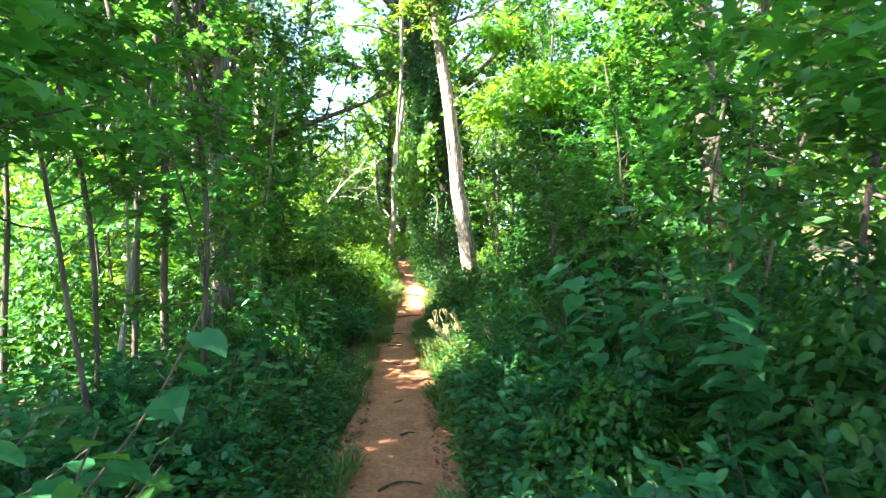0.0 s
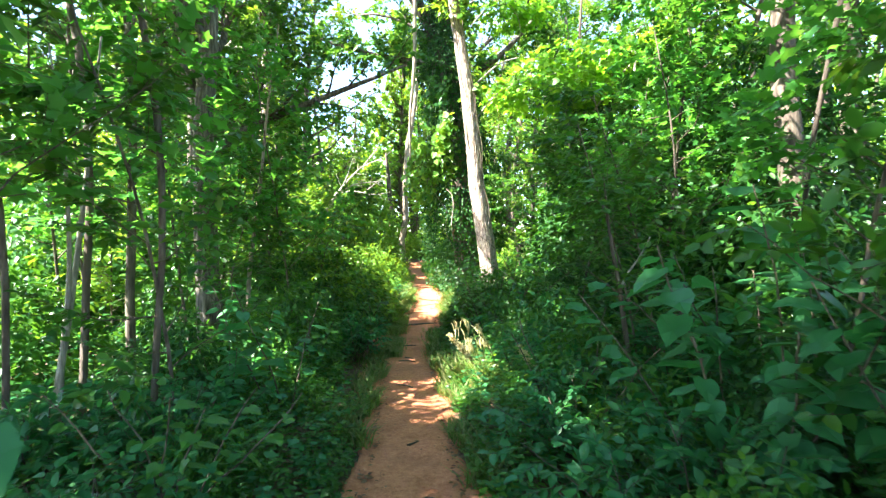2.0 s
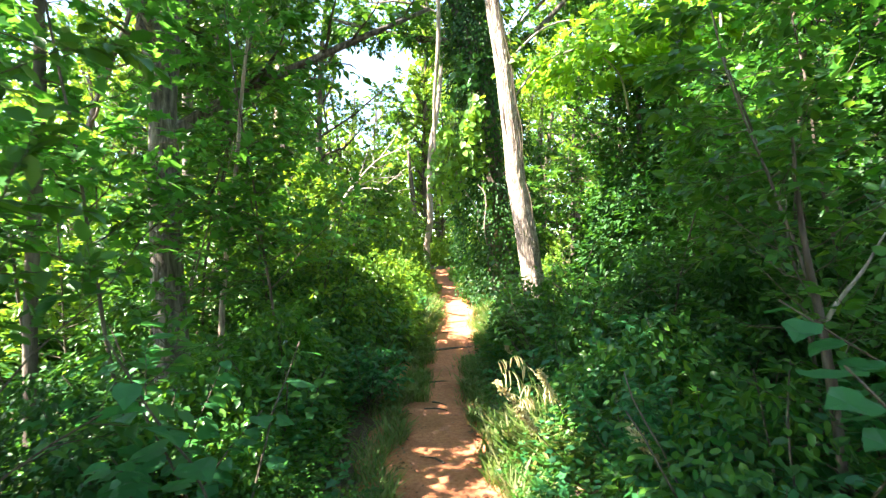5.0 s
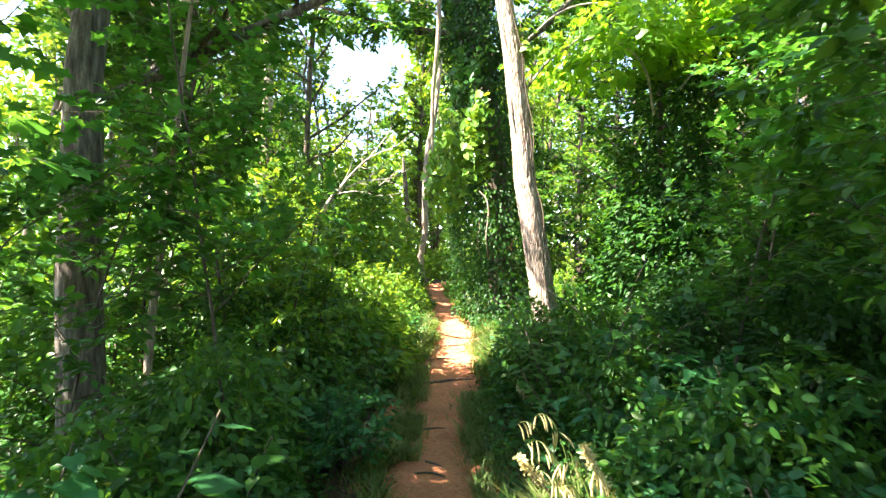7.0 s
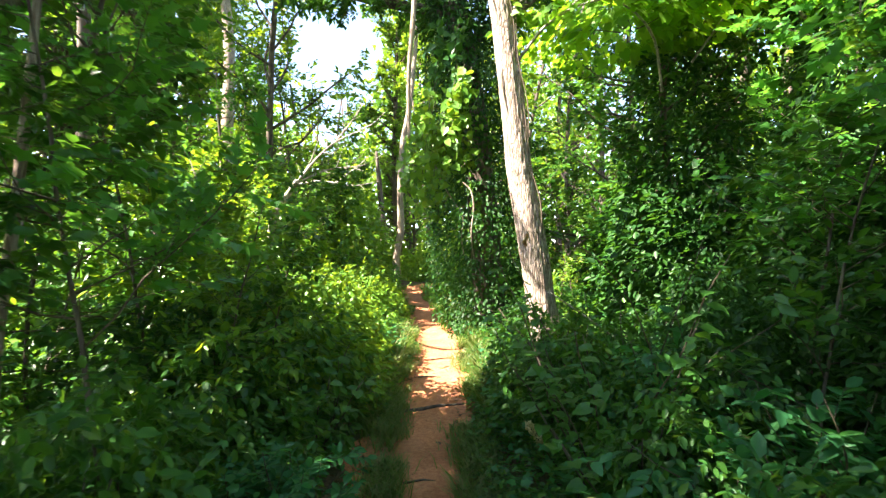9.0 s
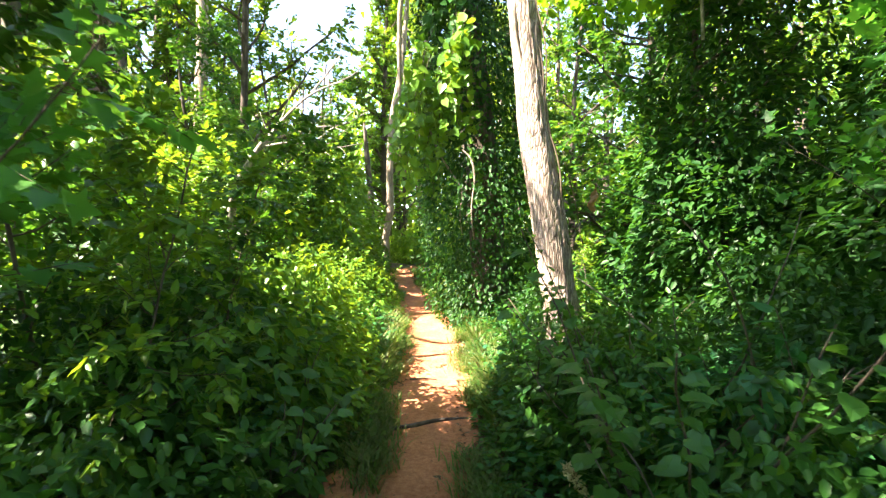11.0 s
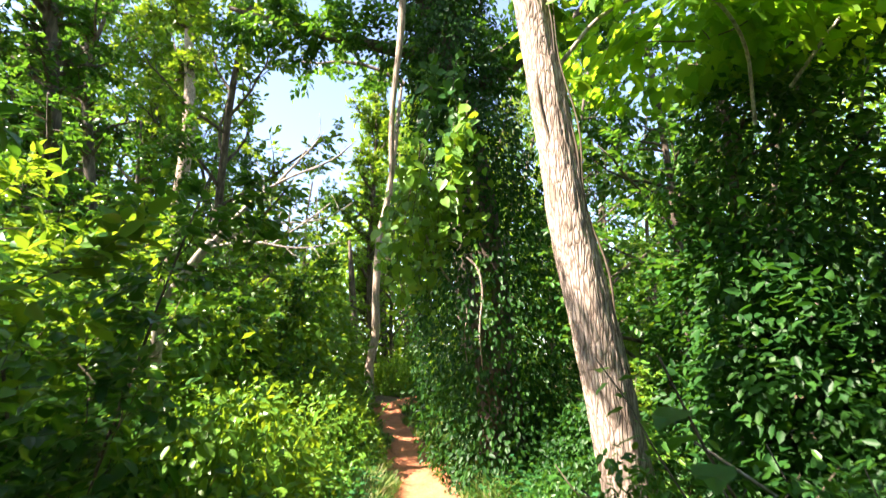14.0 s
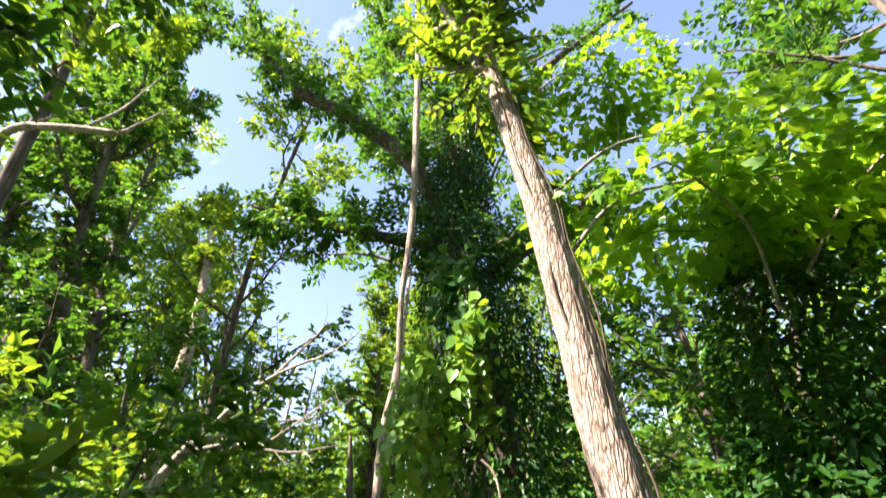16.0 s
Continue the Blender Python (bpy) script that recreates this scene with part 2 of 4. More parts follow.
# ---- leaves and branches ----
DIAMOND = ([(0, 0, 0), (0.42, 0.27, 0.07), (1, 0, -0.06), (0.42, -0.27, 0.07)], [(0, 3, 2), (0, 2, 1)])
OVATE = ([(0, 0, 0), (0.25, 0.24, 0.06), (0.65, 0.22, 0.05), (1, 0, -0.08), (0.65, -0.22, 0.05), (0.25, -0.24, 0.06)], [(0, 5, 4, 3), (0, 3, 2, 1)])
LOBED = ([(0, 0, 0), (0.05, 0.3, 0.05), (0.35, 0.25, 0.03), (0.5, 0.52, 0.03), (0.62, 0.2, 0.02), (1, 0, -0.08),
          (0.62, -0.2, 0.02), (0.5, -0.52, 0.03), (0.35, -0.25, 0.03), (0.05, -0.3, 0.05)],
         [(0, 8, 6, 5), (5, 4, 2, 0), (0, 2, 1), (0, 9, 8), (2, 4, 3), (8, 7, 6)])
HEART = ([(0, 0, 0), (-0.14, 0.22, 0.03), (0.05, 0.42, 0.04), (0.38, 0.42, 0.03), (0.72, 0.22, 0.0), (1.0, 0, -0.1),
          (0.72, -0.22, 0.0), (0.38, -0.42, 0.03), (0.05, -0.42, 0.04), (-0.14, -0.22, 0.03), (0.45, 0, -0.05)],
         [(0, 10, 2, 1), (10, 4, 3, 2), (10, 5, 4), (0, 9, 8, 10), (10, 8, 7, 6), (10, 6, 5)])
BLADE = ([(0, 0.03, 0), (0.5, 0.025, 0.0), (1, 0, -0.3), (0.5, -0.025, 0.0), (0, -0.03, 0)], [(0, 4, 3, 1), (1, 3, 2)])


def unit(a):
    return a / np.maximum(np.linalg.norm(a, axis=-1, keepdims=True), 1e-9)


def leaves_mesh(name, pos, way, up, size, shape, material):
    V, F = np.array(shape[0]), shape[1]
    x = unit(way)
    z = unit(up - x * (up * x).sum(1, keepdims=True))
    y = np.cross(z, x)
    n, k = len(pos), len(V)
    co = pos[:, None] + size[:, None, None] * (V[None, :, 0:1] * x[:, None] + V[None, :, 1:2] * y[:, None] + V[None, :, 2:3] * z[:, None])
    loops = np.concatenate([np.array(f) for f in F])
    tot = np.array([len(f) for f in F])
    me = bpy.data.meshes.new(name)
    me.vertices.add(n * k)
    me.vertices.foreach_set("co", co.ravel())
    me.loops.add(n * len(loops))
    me.loops.foreach_set("vertex_index", (np.arange(n)[:, None] * k + loops[None]).ravel().astype(np.int32))
    me.polygons.add(n * len(F))
    me.polygons.foreach_set("loop_start", (np.arange(n)[:, None] * len(loops) + np.concatenate([[0], np.cumsum(tot)[:-1]])[None]).ravel().astype(np.int32))
    me.materials.append(material)
    me.update(calc_edges=True)
    return me


def tubes_mesh(name, lines, material, sides=5, rough=0.0):
    """lines: (points (n,3), radii (n,)) tubes in one mesh."""
    verts, faces, at = [], [], 0
    for pts, rad in lines:
        pts, rad = np.asarray(pts, float), np.asarray(rad, float)
        n = len(pts)
        tan = unit(np.gradient(pts, axis=0))
        ref = np.array([1.0, 0, 0]) if abs(tan[0][0]) < 0.8 else np.array([0, 1.0, 0])
        a = unit(ref - tan * (tan @ ref)[:, None])
        b = np.cross(tan, a)
        ang = np.arange(sides) * 2 * np.pi / sides
        r = rad[:, None] * np.ones(sides)
        if rough:
            hgt = np.cumsum(np.concatenate([[0], np.linalg.norm(np.diff(pts, axis=0), axis=1)]))
            for i in range(n):
                for j in range(sides):
                    p = Vector((math.cos(ang[j]) * 5, math.sin(ang[j]) * 5, hgt[i] * 1.1))
                    r[i, j] *= 1 + rough * (noise.noise(p) + 0.7 * noise.noise(p * 2.3))
        ring = pts[:, None] + r[..., None] * (np.cos(ang)[None, :, None] * a[:, None] + np.sin(ang)[None, :, None] * b[:, None])
        verts.append(ring.reshape(-1, 3))
        for i in range(n - 1):
            for j in range(sides):
                k = (j + 1) % sides
                faces.append((at + i * sides + j, at + i * sides + k, at + (i + 1) * sides + k, at + (i + 1) * sides + j))
        faces.append(tuple(at + (n - 1) * sides + j for j in range(sides)))
        at += n * sides
    return mesh_from(name, np.concatenate(verts), faces, material, True)


def limb(rng, start, way, length, r0, r1, steps=6, wander=0.18, lift=0.0):
    pts, p, d = [np.array(start, float)], np.array(start, float), unit(np.array(way, float))
    for _ in range(steps):
        d = unit(d + rng.normal(0, wander, 3) + np.array([0, 0, lift]))
        p = p + d * length / steps
        pts.append(p)
    return np.array(pts), np.linspace(r0, r1, steps + 1)


def along(line, f):
    pts, rad = line
    i = min(int(f * (len(pts) - 1)), len(pts) - 2)
    g = f * (len(pts) - 1) - i
    return pts[i] * (1 - g) + pts[i + 1] * g, unit(pts[i + 1] - pts[i]), rad[i] * (1 - g) + rad[i + 1] * g


def branchlets(rng, line, count, lo, hi, length, angle, flat=0.7, lift=0.0, steps=4):
    out = []
    for i in range(count):
        f = lo + (hi - lo) * (i + rng.random() * 0.8) / count
        p, d, r = along(line, f)
        side = rng.normal(0, 1, 3)
        side[2] *= (1 - flat)
        side = unit(side - d * side.dot(d))
        way = unit(d * math.cos(angle) + side * math.sin(angle))
        ln = length * (1.1 - 0.6 * f) * rng.uniform(0.7, 1.25)
        out.append(limb(rng, p, way, ln, r * 0.55, max(r * 0.15, 0.0015), steps, 0.16, lift))
    return out


def leaves_on(rng, lines, per, size, droop=0.25, spread=0.75, up_jit=0.45):
    P, W, U, S = [], [], [], []
    for line in lines:
        for i in range(per):
            f = 0.15 + 0.85 * (i + rng.random() * 0.5) / per
            p, d, _ = along(line, min(f, 0.999))
            side = np.cross(d, [0, 0, 1.0]) * (1 if i % 2 else -1)
            P.append(p)
            W.append(d * (0.5 if i < per - 1 else 2) + side * spread + rng.normal(0, 0.25, 3) + [0, 0, -droop])
            U.append(np.array([0, 0, 1.0]) + rng.normal(0, up_jit, 3))
            S.append(size * rng.uniform(0.6, 1.25))
    return np.array(P), np.array(W), np.array(U), np.array(S)


def part(name, me, parent, label="", kind=""):
    ob = new(name, me)
    ob.parent = parent
    return tagged(ob, label, kind=kind)


def thing(name, x, y, label, category, group="", z=None):
    ob = new(name)
    ob.location = (x, y, float(ground_z(x, y)) if z is None else z)
    return tagged(ob, label, category, group)


def add_limbs(root, name, groups, material, sides):
    """Each main limb is a part; the many fine twigs are one part."""
    for lines in groups:
        part(name, tubes_mesh(name, lines[:1], material, sides), root)
    part("twig_spray", tubes_mesh("twig_spray", [q for lines in groups for q in lines[1:]], TWIG, 3), root, kind="stuff")


def make_shrub(name, seed, height, spread, stems, twigs, per, size, shape, material, label, group):
    rng = np.random.default_rng(seed)
    root = thing(name, 0, 0, label, "shrub", group, 0.0)
    main, sub = [], []
    for i in range(stems):
        a = 2 * math.pi * (i + rng.random()) / stems
        out = spread * rng.uniform(0.25, 1.0)
        start = (0.12 * math.cos(a) * rng.random(), 0.12 * math.sin(a) * rng.random(), -0.05)
        h = height * rng.uniform(0.65, 1.05)
        ln = math.hypot(out, h)
        main.append(limb(rng, start, (math.cos(a) * out, math.sin(a) * out, h), ln, 0.009, 0.003, 7, 0.13, 0.02))
    groups = []
    for m in main:
        own = branchlets(rng, m, twigs, 0.2, 0.98, 0.42 * spread + 0.1, 1.0, 0.5, 0.0, 3)
        groups.append([m] + own)
        sub += own
    add_limbs(root, "stem", groups, TWIG, 4)
    part("foliage", leaves_mesh("foliage", *leaves_on(rng, sub, per, size), shape, material), root, kind="stuff")
    return root


def make_sapling(name, seed, height, r0, branches, reach, twigs, per, size, shape, material, label, group, low=0.25, bark=None):
    rng = np.random.default_rng(seed)
    root = thing(name, 0, 0, label, "young tree", group, 0.0)
    trunk = limb(rng, (0, 0, -0.1), (rng.normal(0, 0.12), rng.normal(0, 0.12), 1), height, r0, 0.006, 12, 0.06, 0.05)
    main = branchlets(rng, trunk, branches, low, 0.98, reach, 1.15, 0.75, 0.02, 6)
    sub = []
    groups = []
    for m in main:
        own = branchlets(rng, m, twigs, 0.2, 0.98, reach * 0.42, 0.85, 0.9, -0.02, 3)
        groups.append([m] + own)
        sub += own
    part("trunk", tubes_mesh("trunk", [trunk], bark or BARK, 8), root)
    add_limbs(root, "branch", groups, TWIG, 4)
    part("crown", leaves_mesh("crown", *leaves_on(rng, sub, per, size), shape, material), root, kind="stuff")
    return root


def make_tree(name, seed, height, r0, limbs, reach, clumps, per, size, material, label, group, low=0.35, lean=(0, 0), bark=None, third=3):
    rng = np.random.default_rng(seed)
    root = thing(name, 0, 0, label, "tree", group, 0.0)
    trunk = limb(rng, (0, 0, -0.2), (lean[0], lean[1], 1), height, r0, 0.03, 16, 0.04, 0.02)
    trunk[1][0] *= 1.25
    main = branchlets(rng, trunk, limbs, low, 0.98, reach, 0.95, 0.6, 0.05, 7)
    sub, fine_ = [], []
    groups = []
    for m in main:
        own = branchlets(rng, m, clumps, 0.25, 0.98, reach * 0.38, 0.8, 0.5, 0.02, 4)
        groups.append([m] + own)
        sub += own
    for s in sub:
        fine_ += branchlets(rng, s, third, 0.25, 0.98, reach * 0.2, 0.8, 0.4, -0.02, 3)
    part("trunk", tubes_mesh("trunk", [trunk], bark or BARK, 14, 0.12), root)
    add_limbs(root, "limb", groups, bark or BARK, 5)
    part("crown", leaves_mesh("crown", *leaves_on(rng, sub + fine_, per, size, 0.3, 0.9, 0.6), DIAMOND, material), root, kind="stuff")
    return root


def make_mound(name, seed, rx, rz, n, size, shape, material, label, group="", stems=12, category="shrub", low=0.0, lumps=0.42):
    """A bush whose leaves form an uneven outer shell over a dark inside."""
    rng = np.random.default_rng(seed)
    root = thing(name, 0, 0, label, category, group, 0.0)
    cc = rng.normal(0, 1, (34, 3))
    cc = unit(cc)
    ch = rng.uniform(-0.2, 1.0, 34)
    d = rng.normal(0, 1, (n, 3))
    d[:, 2] = np.where(d[:, 2] < 0, d[:, 2] * -0.6, d[:, 2])
    d = unit(d)
    near = np.exp(9 * (d @ cc.T - 1))
    bulge = (near * ch[None]).max(1)
    inner = rng.random(n) < 0.28
    rad = (0.80 + lumps * bulge - np.abs(rng.normal(0, 0.07, n))) * np.where(inner, rng.uniform(0.45, 0.85, n), 1)
    P = d * rad[:, None] * np.array([rx, rx, rz * (1 - low)]) + [0, 0, rz * low]
    W = d * [0.8, 0.8, 0.1] + [0, 0, -0.45] + rng.normal(0, 0.4, (n, 3))
    U = d * [0.7, 0.7, 0.5] + [0, 0, 0.6] + rng.normal(0, 0.38, (n, 3))
    S = size * rng.uniform(0.6, 1.3, n) * np.where(inner, 1.3, 1)
    sprays = []
    for i in range(int(n / 55)):
        k = int(rng.integers(0, n))
        out = limb(rng, P[k], d[k] * [0.8, 0.8, 0.6] + [0, 0, 0.5] + rng.normal(0, 0.3, 3), rng.uniform(0.12, 0.36) * max(1.0, rz * 0.45), 0.003, 0.001, 4, 0.15, -0.05)
        sprays.append(out)
    extra = leaves_on(rng, sprays, 9, size * 0.95, 0.2, 0.8, 0.4)
    P, W, U, S = (np.concatenate([a, b]) for a, b in zip((P, W, U, S), extra))
    for i in range(stems):
        k = int(rng.integers(0, n))
        a = P[k] * 0.9
        line = limb(rng, (a[0] * 0.12, a[1] * 0.12, -0.08), a + [0, 0, 0.3 * rz], np.linalg.norm(a) * 0.8, 0.006 + 0.006 * rz, 0.003, 7, 0.1)
        part("stem", tubes_mesh("stem", [line], TWIG, 4), root)
    part("foliage", leaves_mesh("foliage", P, W, U, S, shape, material), root, kind="stuff")
    return root


def put(src, spots, used=None):
    """First spot takes the source itself, each other one a copy. Spots: x, y, turn, scale."""
    src_made = []
    for i, (x, y, turn, s) in enumerate(spots):
        m = pose(x, y, float(ground_z(x, y)), 0, 0, turn) @ Matrix.Scale(s, 4)
        if i == 0:
            src_made.append((src, m))
        else:
            src_made.append((copy_thing(src, m), m))
    crowd = src.name.split(".")[0].replace("_", " ") + "s of the wood"
    for ob, m in src_made:
        if len(src_made) > 1:
            tagged(ob, group=crowd)
        ob.matrix_basis = m
    return [o for o, _ in src_made]


# ---- standing trees ----


def smooth_line(pts, rad, per=6):
    pts, rad = np.array(pts, float), np.array(rad, float)
    t, k = np.linspace(0, len(pts) - 1, (len(pts) - 1) * per + 1), np.arange(len(pts))
    P = np.stack([np.interp(t, k, pts[:, i]) for i in range(3)], 1)
    Q = P.copy()
    for i in range(3 if len(P) > 8 else 0):
        Q[2:-2, i] = np.convolve(P[:, i], np.ones(5) / 5, "valid")
    return Q, np.interp(t, k, rad)


def leaning_trunk():
    root = thing("leaning_tree", 0.76, 12.12, "tall leaning tree with pale sunlit furrowed bark beside the trail", "tree")
    base = np.array(root.location)
    pts = np.array([(0.88, 12.12, -0.2), (0.76, 12.1, 0.4), (0.65, 12.08, 1.1), (0.545, 12.05, 1.8), (0.45, 12.05, 2.4), (0.35, 12.05, 3.0),
                    (0.29, 12.05, 3.7), (0.22, 12.05, 4.4), (0.12, 12.05, 5.2), (-0.03, 12.05, 6.1), (-0.22, 12.05, 7.2), (-0.38, 12.05, 8.6), (-0.5, 12.05, 10.0)])
    rad = np.array([0.235, 0.205, 0.19, 0.182, 0.175, 0.168, 0.155, 0.155, 0.14, 0.125, 0.11, 0.09, 0.05])
    t = np.linspace(0, len(pts) - 1, 240)
    k = np.arange(len(pts))
    P = np.stack([np.interp(t, k, pts[:, i]) for i in range(3)], 1) - base
    ker = np.ones(9) / 9
    for i in range(3):
        P[4:-4, i] = np.convolve(P[:, i], ker, "valid")
    me = tubes_mesh("trunk", [(P, np.interp(t, k, rad))], BARK_FURROWED, 72, 0.06)
    for v in me.vertices:
        c = P[min(v.index // 72, len(P) - 1)]
        out = Vector((v.co.x - c[0], v.co.y - c[1], 0))
        ridge = abs(noise.noise(Vector((out.x * 62, out.y * 62, v.co.z * 2.6)))) + 0.5 * abs(noise.noise(Vector((out.x * 130, out.y * 130, v.co.z * 6 + 9))))
        v.co += out.normalized() * (0.014 * min(ridge * 2.2, 1.0) - 0.009)
    part("trunk", me, root, "pale furrowed bark")
    r = np.random.default_rng(3)
    trunk = (P, np.interp(t, k, rad))
    main = branchlets(r, trunk, 12, 0.82, 0.98, 1.8, 1.0, 0.3, 0.03, 6)
    sub = []
    for m in main:
        sub += branchlets(r, m, 10, 0.1, 0.98, 0.8, 0.9, 0.7, 0, 3)
    for m in main:
        part("limb", tubes_mesh("limb", [m], BARK_GREY, 6), root)
    part("twig_spray", tubes_mesh("twig_spray", sub, TWIG, 4), root, kind="stuff")
    part("limb", tubes_mesh("limb", [smooth_line(np.array([(-0.12, 12.0, 7.0), (-0.45, 11.95, 7.5), (-0.75, 11.9, 8.1), (-1.1, 11.9, 9.4)]) - base, [0.06, 0.05, 0.045, 0.03])], BARK_GREY, 8, 0.1), root)
    part("crown", leaves_mesh("crown", *leaves_on(r, sub, 16, 0.14), OVATE, LEAF_BRIGHT), root, kind="stuff")
    # vines that climb the trunk, thin low down and thick at the top
    for j, (side, lo, hi) in enumerate(((0.15, 0.24, 0.70), (0.10, 0.40, 0.78), (-0.09, 0.44, 0.8), (0.02, 0.5, 0.85))):
        f = np.linspace(lo, hi, 26)
        path = np.array([along(trunk, v)[0] for v in f]) + np.stack([side + 0.03 * np.sin(f * 40 + j), np.full(26, -0.12), np.zeros(26)], 1)
        vine = (path, np.linspace(0.012, 0.006, 26))
        part("climbing_vine", tubes_mesh("climbing_vine", [vine], TWIG, 5), root, "thin woody climbing vine")
    n = 1500
    f = 0.42 + 0.56 * r.random(n) ** 0.36
    c = np.array([along(trunk, v)[0] for v in f])
    th = np.where(f < 0.78, r.uniform(-0.9, 0.7, n), r.uniform(-math.pi, 0.7, n))
    off = (0.15 + np.abs(r.normal(0, 0.12, n)) + 0.5 * np.clip(f - 0.62, 0, 1) * r.random(n))[:, None]
    o = np.stack([np.cos(th), np.sin(th), np.zeros(n)], 1)
    keep = np.sin(f * 60) + (f - 0.66) * 7 > r.normal(0, 0.5, n)
    part("vine_leaves", leaves_mesh("vine_leaves", (c + o * off)[keep], (o + [0, 0, -0.7] + r.normal(0, 0.4, (n, 3)))[keep], (o + [0, -0.3, 0.6] + r.normal(0, 0.35, (n, 3)))[keep], r.uniform(0.06, 0.13, n)[keep], HEART, LEAF_BRIGHT), root, "bright heart-shaped vine leaves", "stuff")
    return root


leaning_trunk()


def ivy_tree():
    x0, y0 = 0.25, 15.2
    root = thing("ivy_covered_tree", x0, y0, "big forest tree wrapped in dark climbing ivy", "tree")
    base = np.array(root.location)
    r = np.random.default_rng(8)

    def line(pts, r0, r1):
        return smooth_line(np.array(pts) - base, np.linspace(r0, r1, len(pts)))

    trunk = line([(0.25, y0, 0.2), (0.15, y0, 2), (0.0, y0, 4), (-0.25, y0, 5.8), (-0.5, y0, 7.2), (-0.3, y0, 9), (0.0, y0, 11.5), (0.2, y0, 14), (0.2, y0, 16.5)], 0.33, 0.1)
    big = [line([(-0.45, 15.2, 6.9), (-1.0, 15.2, 8.2), (-1.58, 15.2, 9.1), (-2.78, 15.2, 10.1), (-3.66, 15.2, 10.6), (-4.44, 15.2, 11.7), (-5.11, 15.2, 12.5), (-5.4, 15.2, 14.2)], 0.2, 0.05),
           line([(-0.45, 15.2, 6.7), (-1.47, 15.1, 6.8), (-2.42, 15.0, 6.95), (-3.11, 15.0, 7.15), (-3.9, 15.0, 7.4)], 0.12, 0.03),
           line([(-0.4, 15.2, 8.8), (-1.0, 15.0, 10.5), (-1.9, 14.8, 12.0), (-2.4, 14.6, 14)], 0.13, 0.04),
           line([(-0.3, 15.2, 9.2), (0.9, 15.0, 10.6), (2.2, 14.7, 11.8), (3.6, 14.4, 13)], 0.13, 0.04),
           line([(0.0, 15.2, 6.2), (1.2, 15.2, 7.0), (2.4, 15.2, 8.4)], 0.11, 0.04),
           line([(0.0, 15.2, 11.5), (-0.8, 14.6, 13.0), (-1.2, 14.0, 15)], 0.1, 0.03)]
    part("trunk", tubes_mesh("trunk", [trunk], BARK, 14, 0.12), root)
    for b in big:
        part("limb", tubes_mesh("limb", [b], BARK, 8, 0.1), root)
    n = 36000
    f = r.random(n) ** 1.1 * 0.7
    th = r.random(n) * 2 * np.pi
    P, W, U, S = [], [], [], []
    for i in range(n):
        p, d, _ = along(trunk, f[i])
        h = f[i] * 16.5
        o = np.array([math.cos(th[i]), math.sin(th[i]), 0])
        rr = 0.36 + 0.62 * math.exp(-((h - 2.6) / 3.6) ** 2) + 0.2 * math.sin(h * 1.3 + 2 * math.sin(th[i])) ** 2 + abs(r.normal(0, 0.12))
        P.append(p + o * rr * (r.uniform(0.8, 1) if i % 3 else r.uniform(0.35, 0.8)))
        W.append(o * 0.5 + [0, 0, -0.8] + r.normal(0, 0.5, 3))
        U.append(o + r.normal(0, 0.4, 3))
        S.append(r.uniform(0.05, 0.10))
    part("ivy", leaves_mesh("ivy", np.array(P), np.array(W), np.array(U), np.array(S), OVATE, LEAF_DARK), root, "dark green ivy leaves", "stuff")
    sub = []
    for b, c in zip(big, (90, 70, 40, 40, 34, 28)):
        sub += branchlets(r, b, c, 0.02, 0.98, 0.65, 1.2, 0.1, -0.02, 3)
    sub += branchlets(r, trunk, 40, 0.6, 0.98, 1.8, 1.0, 0.3, 0.0, 4)
    fine_ = []
    for q in sub:
        fine_ += branchlets(r, q, 3, 0.2, 0.95, 0.5, 0.8, 0.3, -0.03, 3)
    part("crown", leaves_mesh("crown", *leaves_on(r, sub + fine_, 12, 0.13, 0.4, 0.9, 0.6), DIAMOND, LEAF), root, kind="stuff")
    return root


ivy_tree()


def curtain_leaves(r, strands, per, size):
    P, W, U, S = leaves_on(r, strands, per, size, 0.6, 0.5, 0.6)
    n = len(P)
    return P + r.normal(0, 0.07, (n, 3)), r.normal(0, 0.6, (n, 3)) + [0, 0, -0.6], np.array([-0.35, -0.8, 0.45]) + r.normal(0, 0.4, (n, 3)), S


def hanging_cluster(name, tip, drop, width, seed, material, size=0.1, count=260):
    """A hanging curtain of vine leaves below a point."""
    r = np.random.default_rng(seed)
    root = thing(name, tip[0], tip[1], "bright green vine leaves hanging in a curtain from the ivy tree", "vine", z=tip[2])
    strands = []
    for i in range(7):
        a = np.array([r.normal(0, width * 0.5), r.normal(0.2, 0.15), r.uniform(-0.2, 0.2)])
        strands.append(limb(r, a, (r.normal(0, 0.1) - 0.15, 0, -1), drop * r.uniform(0.5, 1), 0.006, 0.003, 7, 0.1, -0.1))
    for q in strands:
        part("vine_strand", tubes_mesh("vine_strand", [q], TWIG, 4), root)
    part("foliage", leaves_mesh("foliage", *curtain_leaves(r, strands, count // 7, size), HEART, material), root, kind="stuff")


hanging_cluster("hanging_vine_curtain", (-0.35, 13.9, 5.0), 1.9, 0.35, 61, LEAF_BRIGHT, 0.14, 420)
hanging_cluster("hanging_vine_curtain", (-0.7, 14.0, 4.5), 2.4, 0.35, 62, LEAF_BRIGHT, 0.13, 420)
hanging_cluster("hanging_vine_curtain", (-0.55, 14.3, 6.4), 2.2, 0.5, 63, LEAF, 0.13, 420)


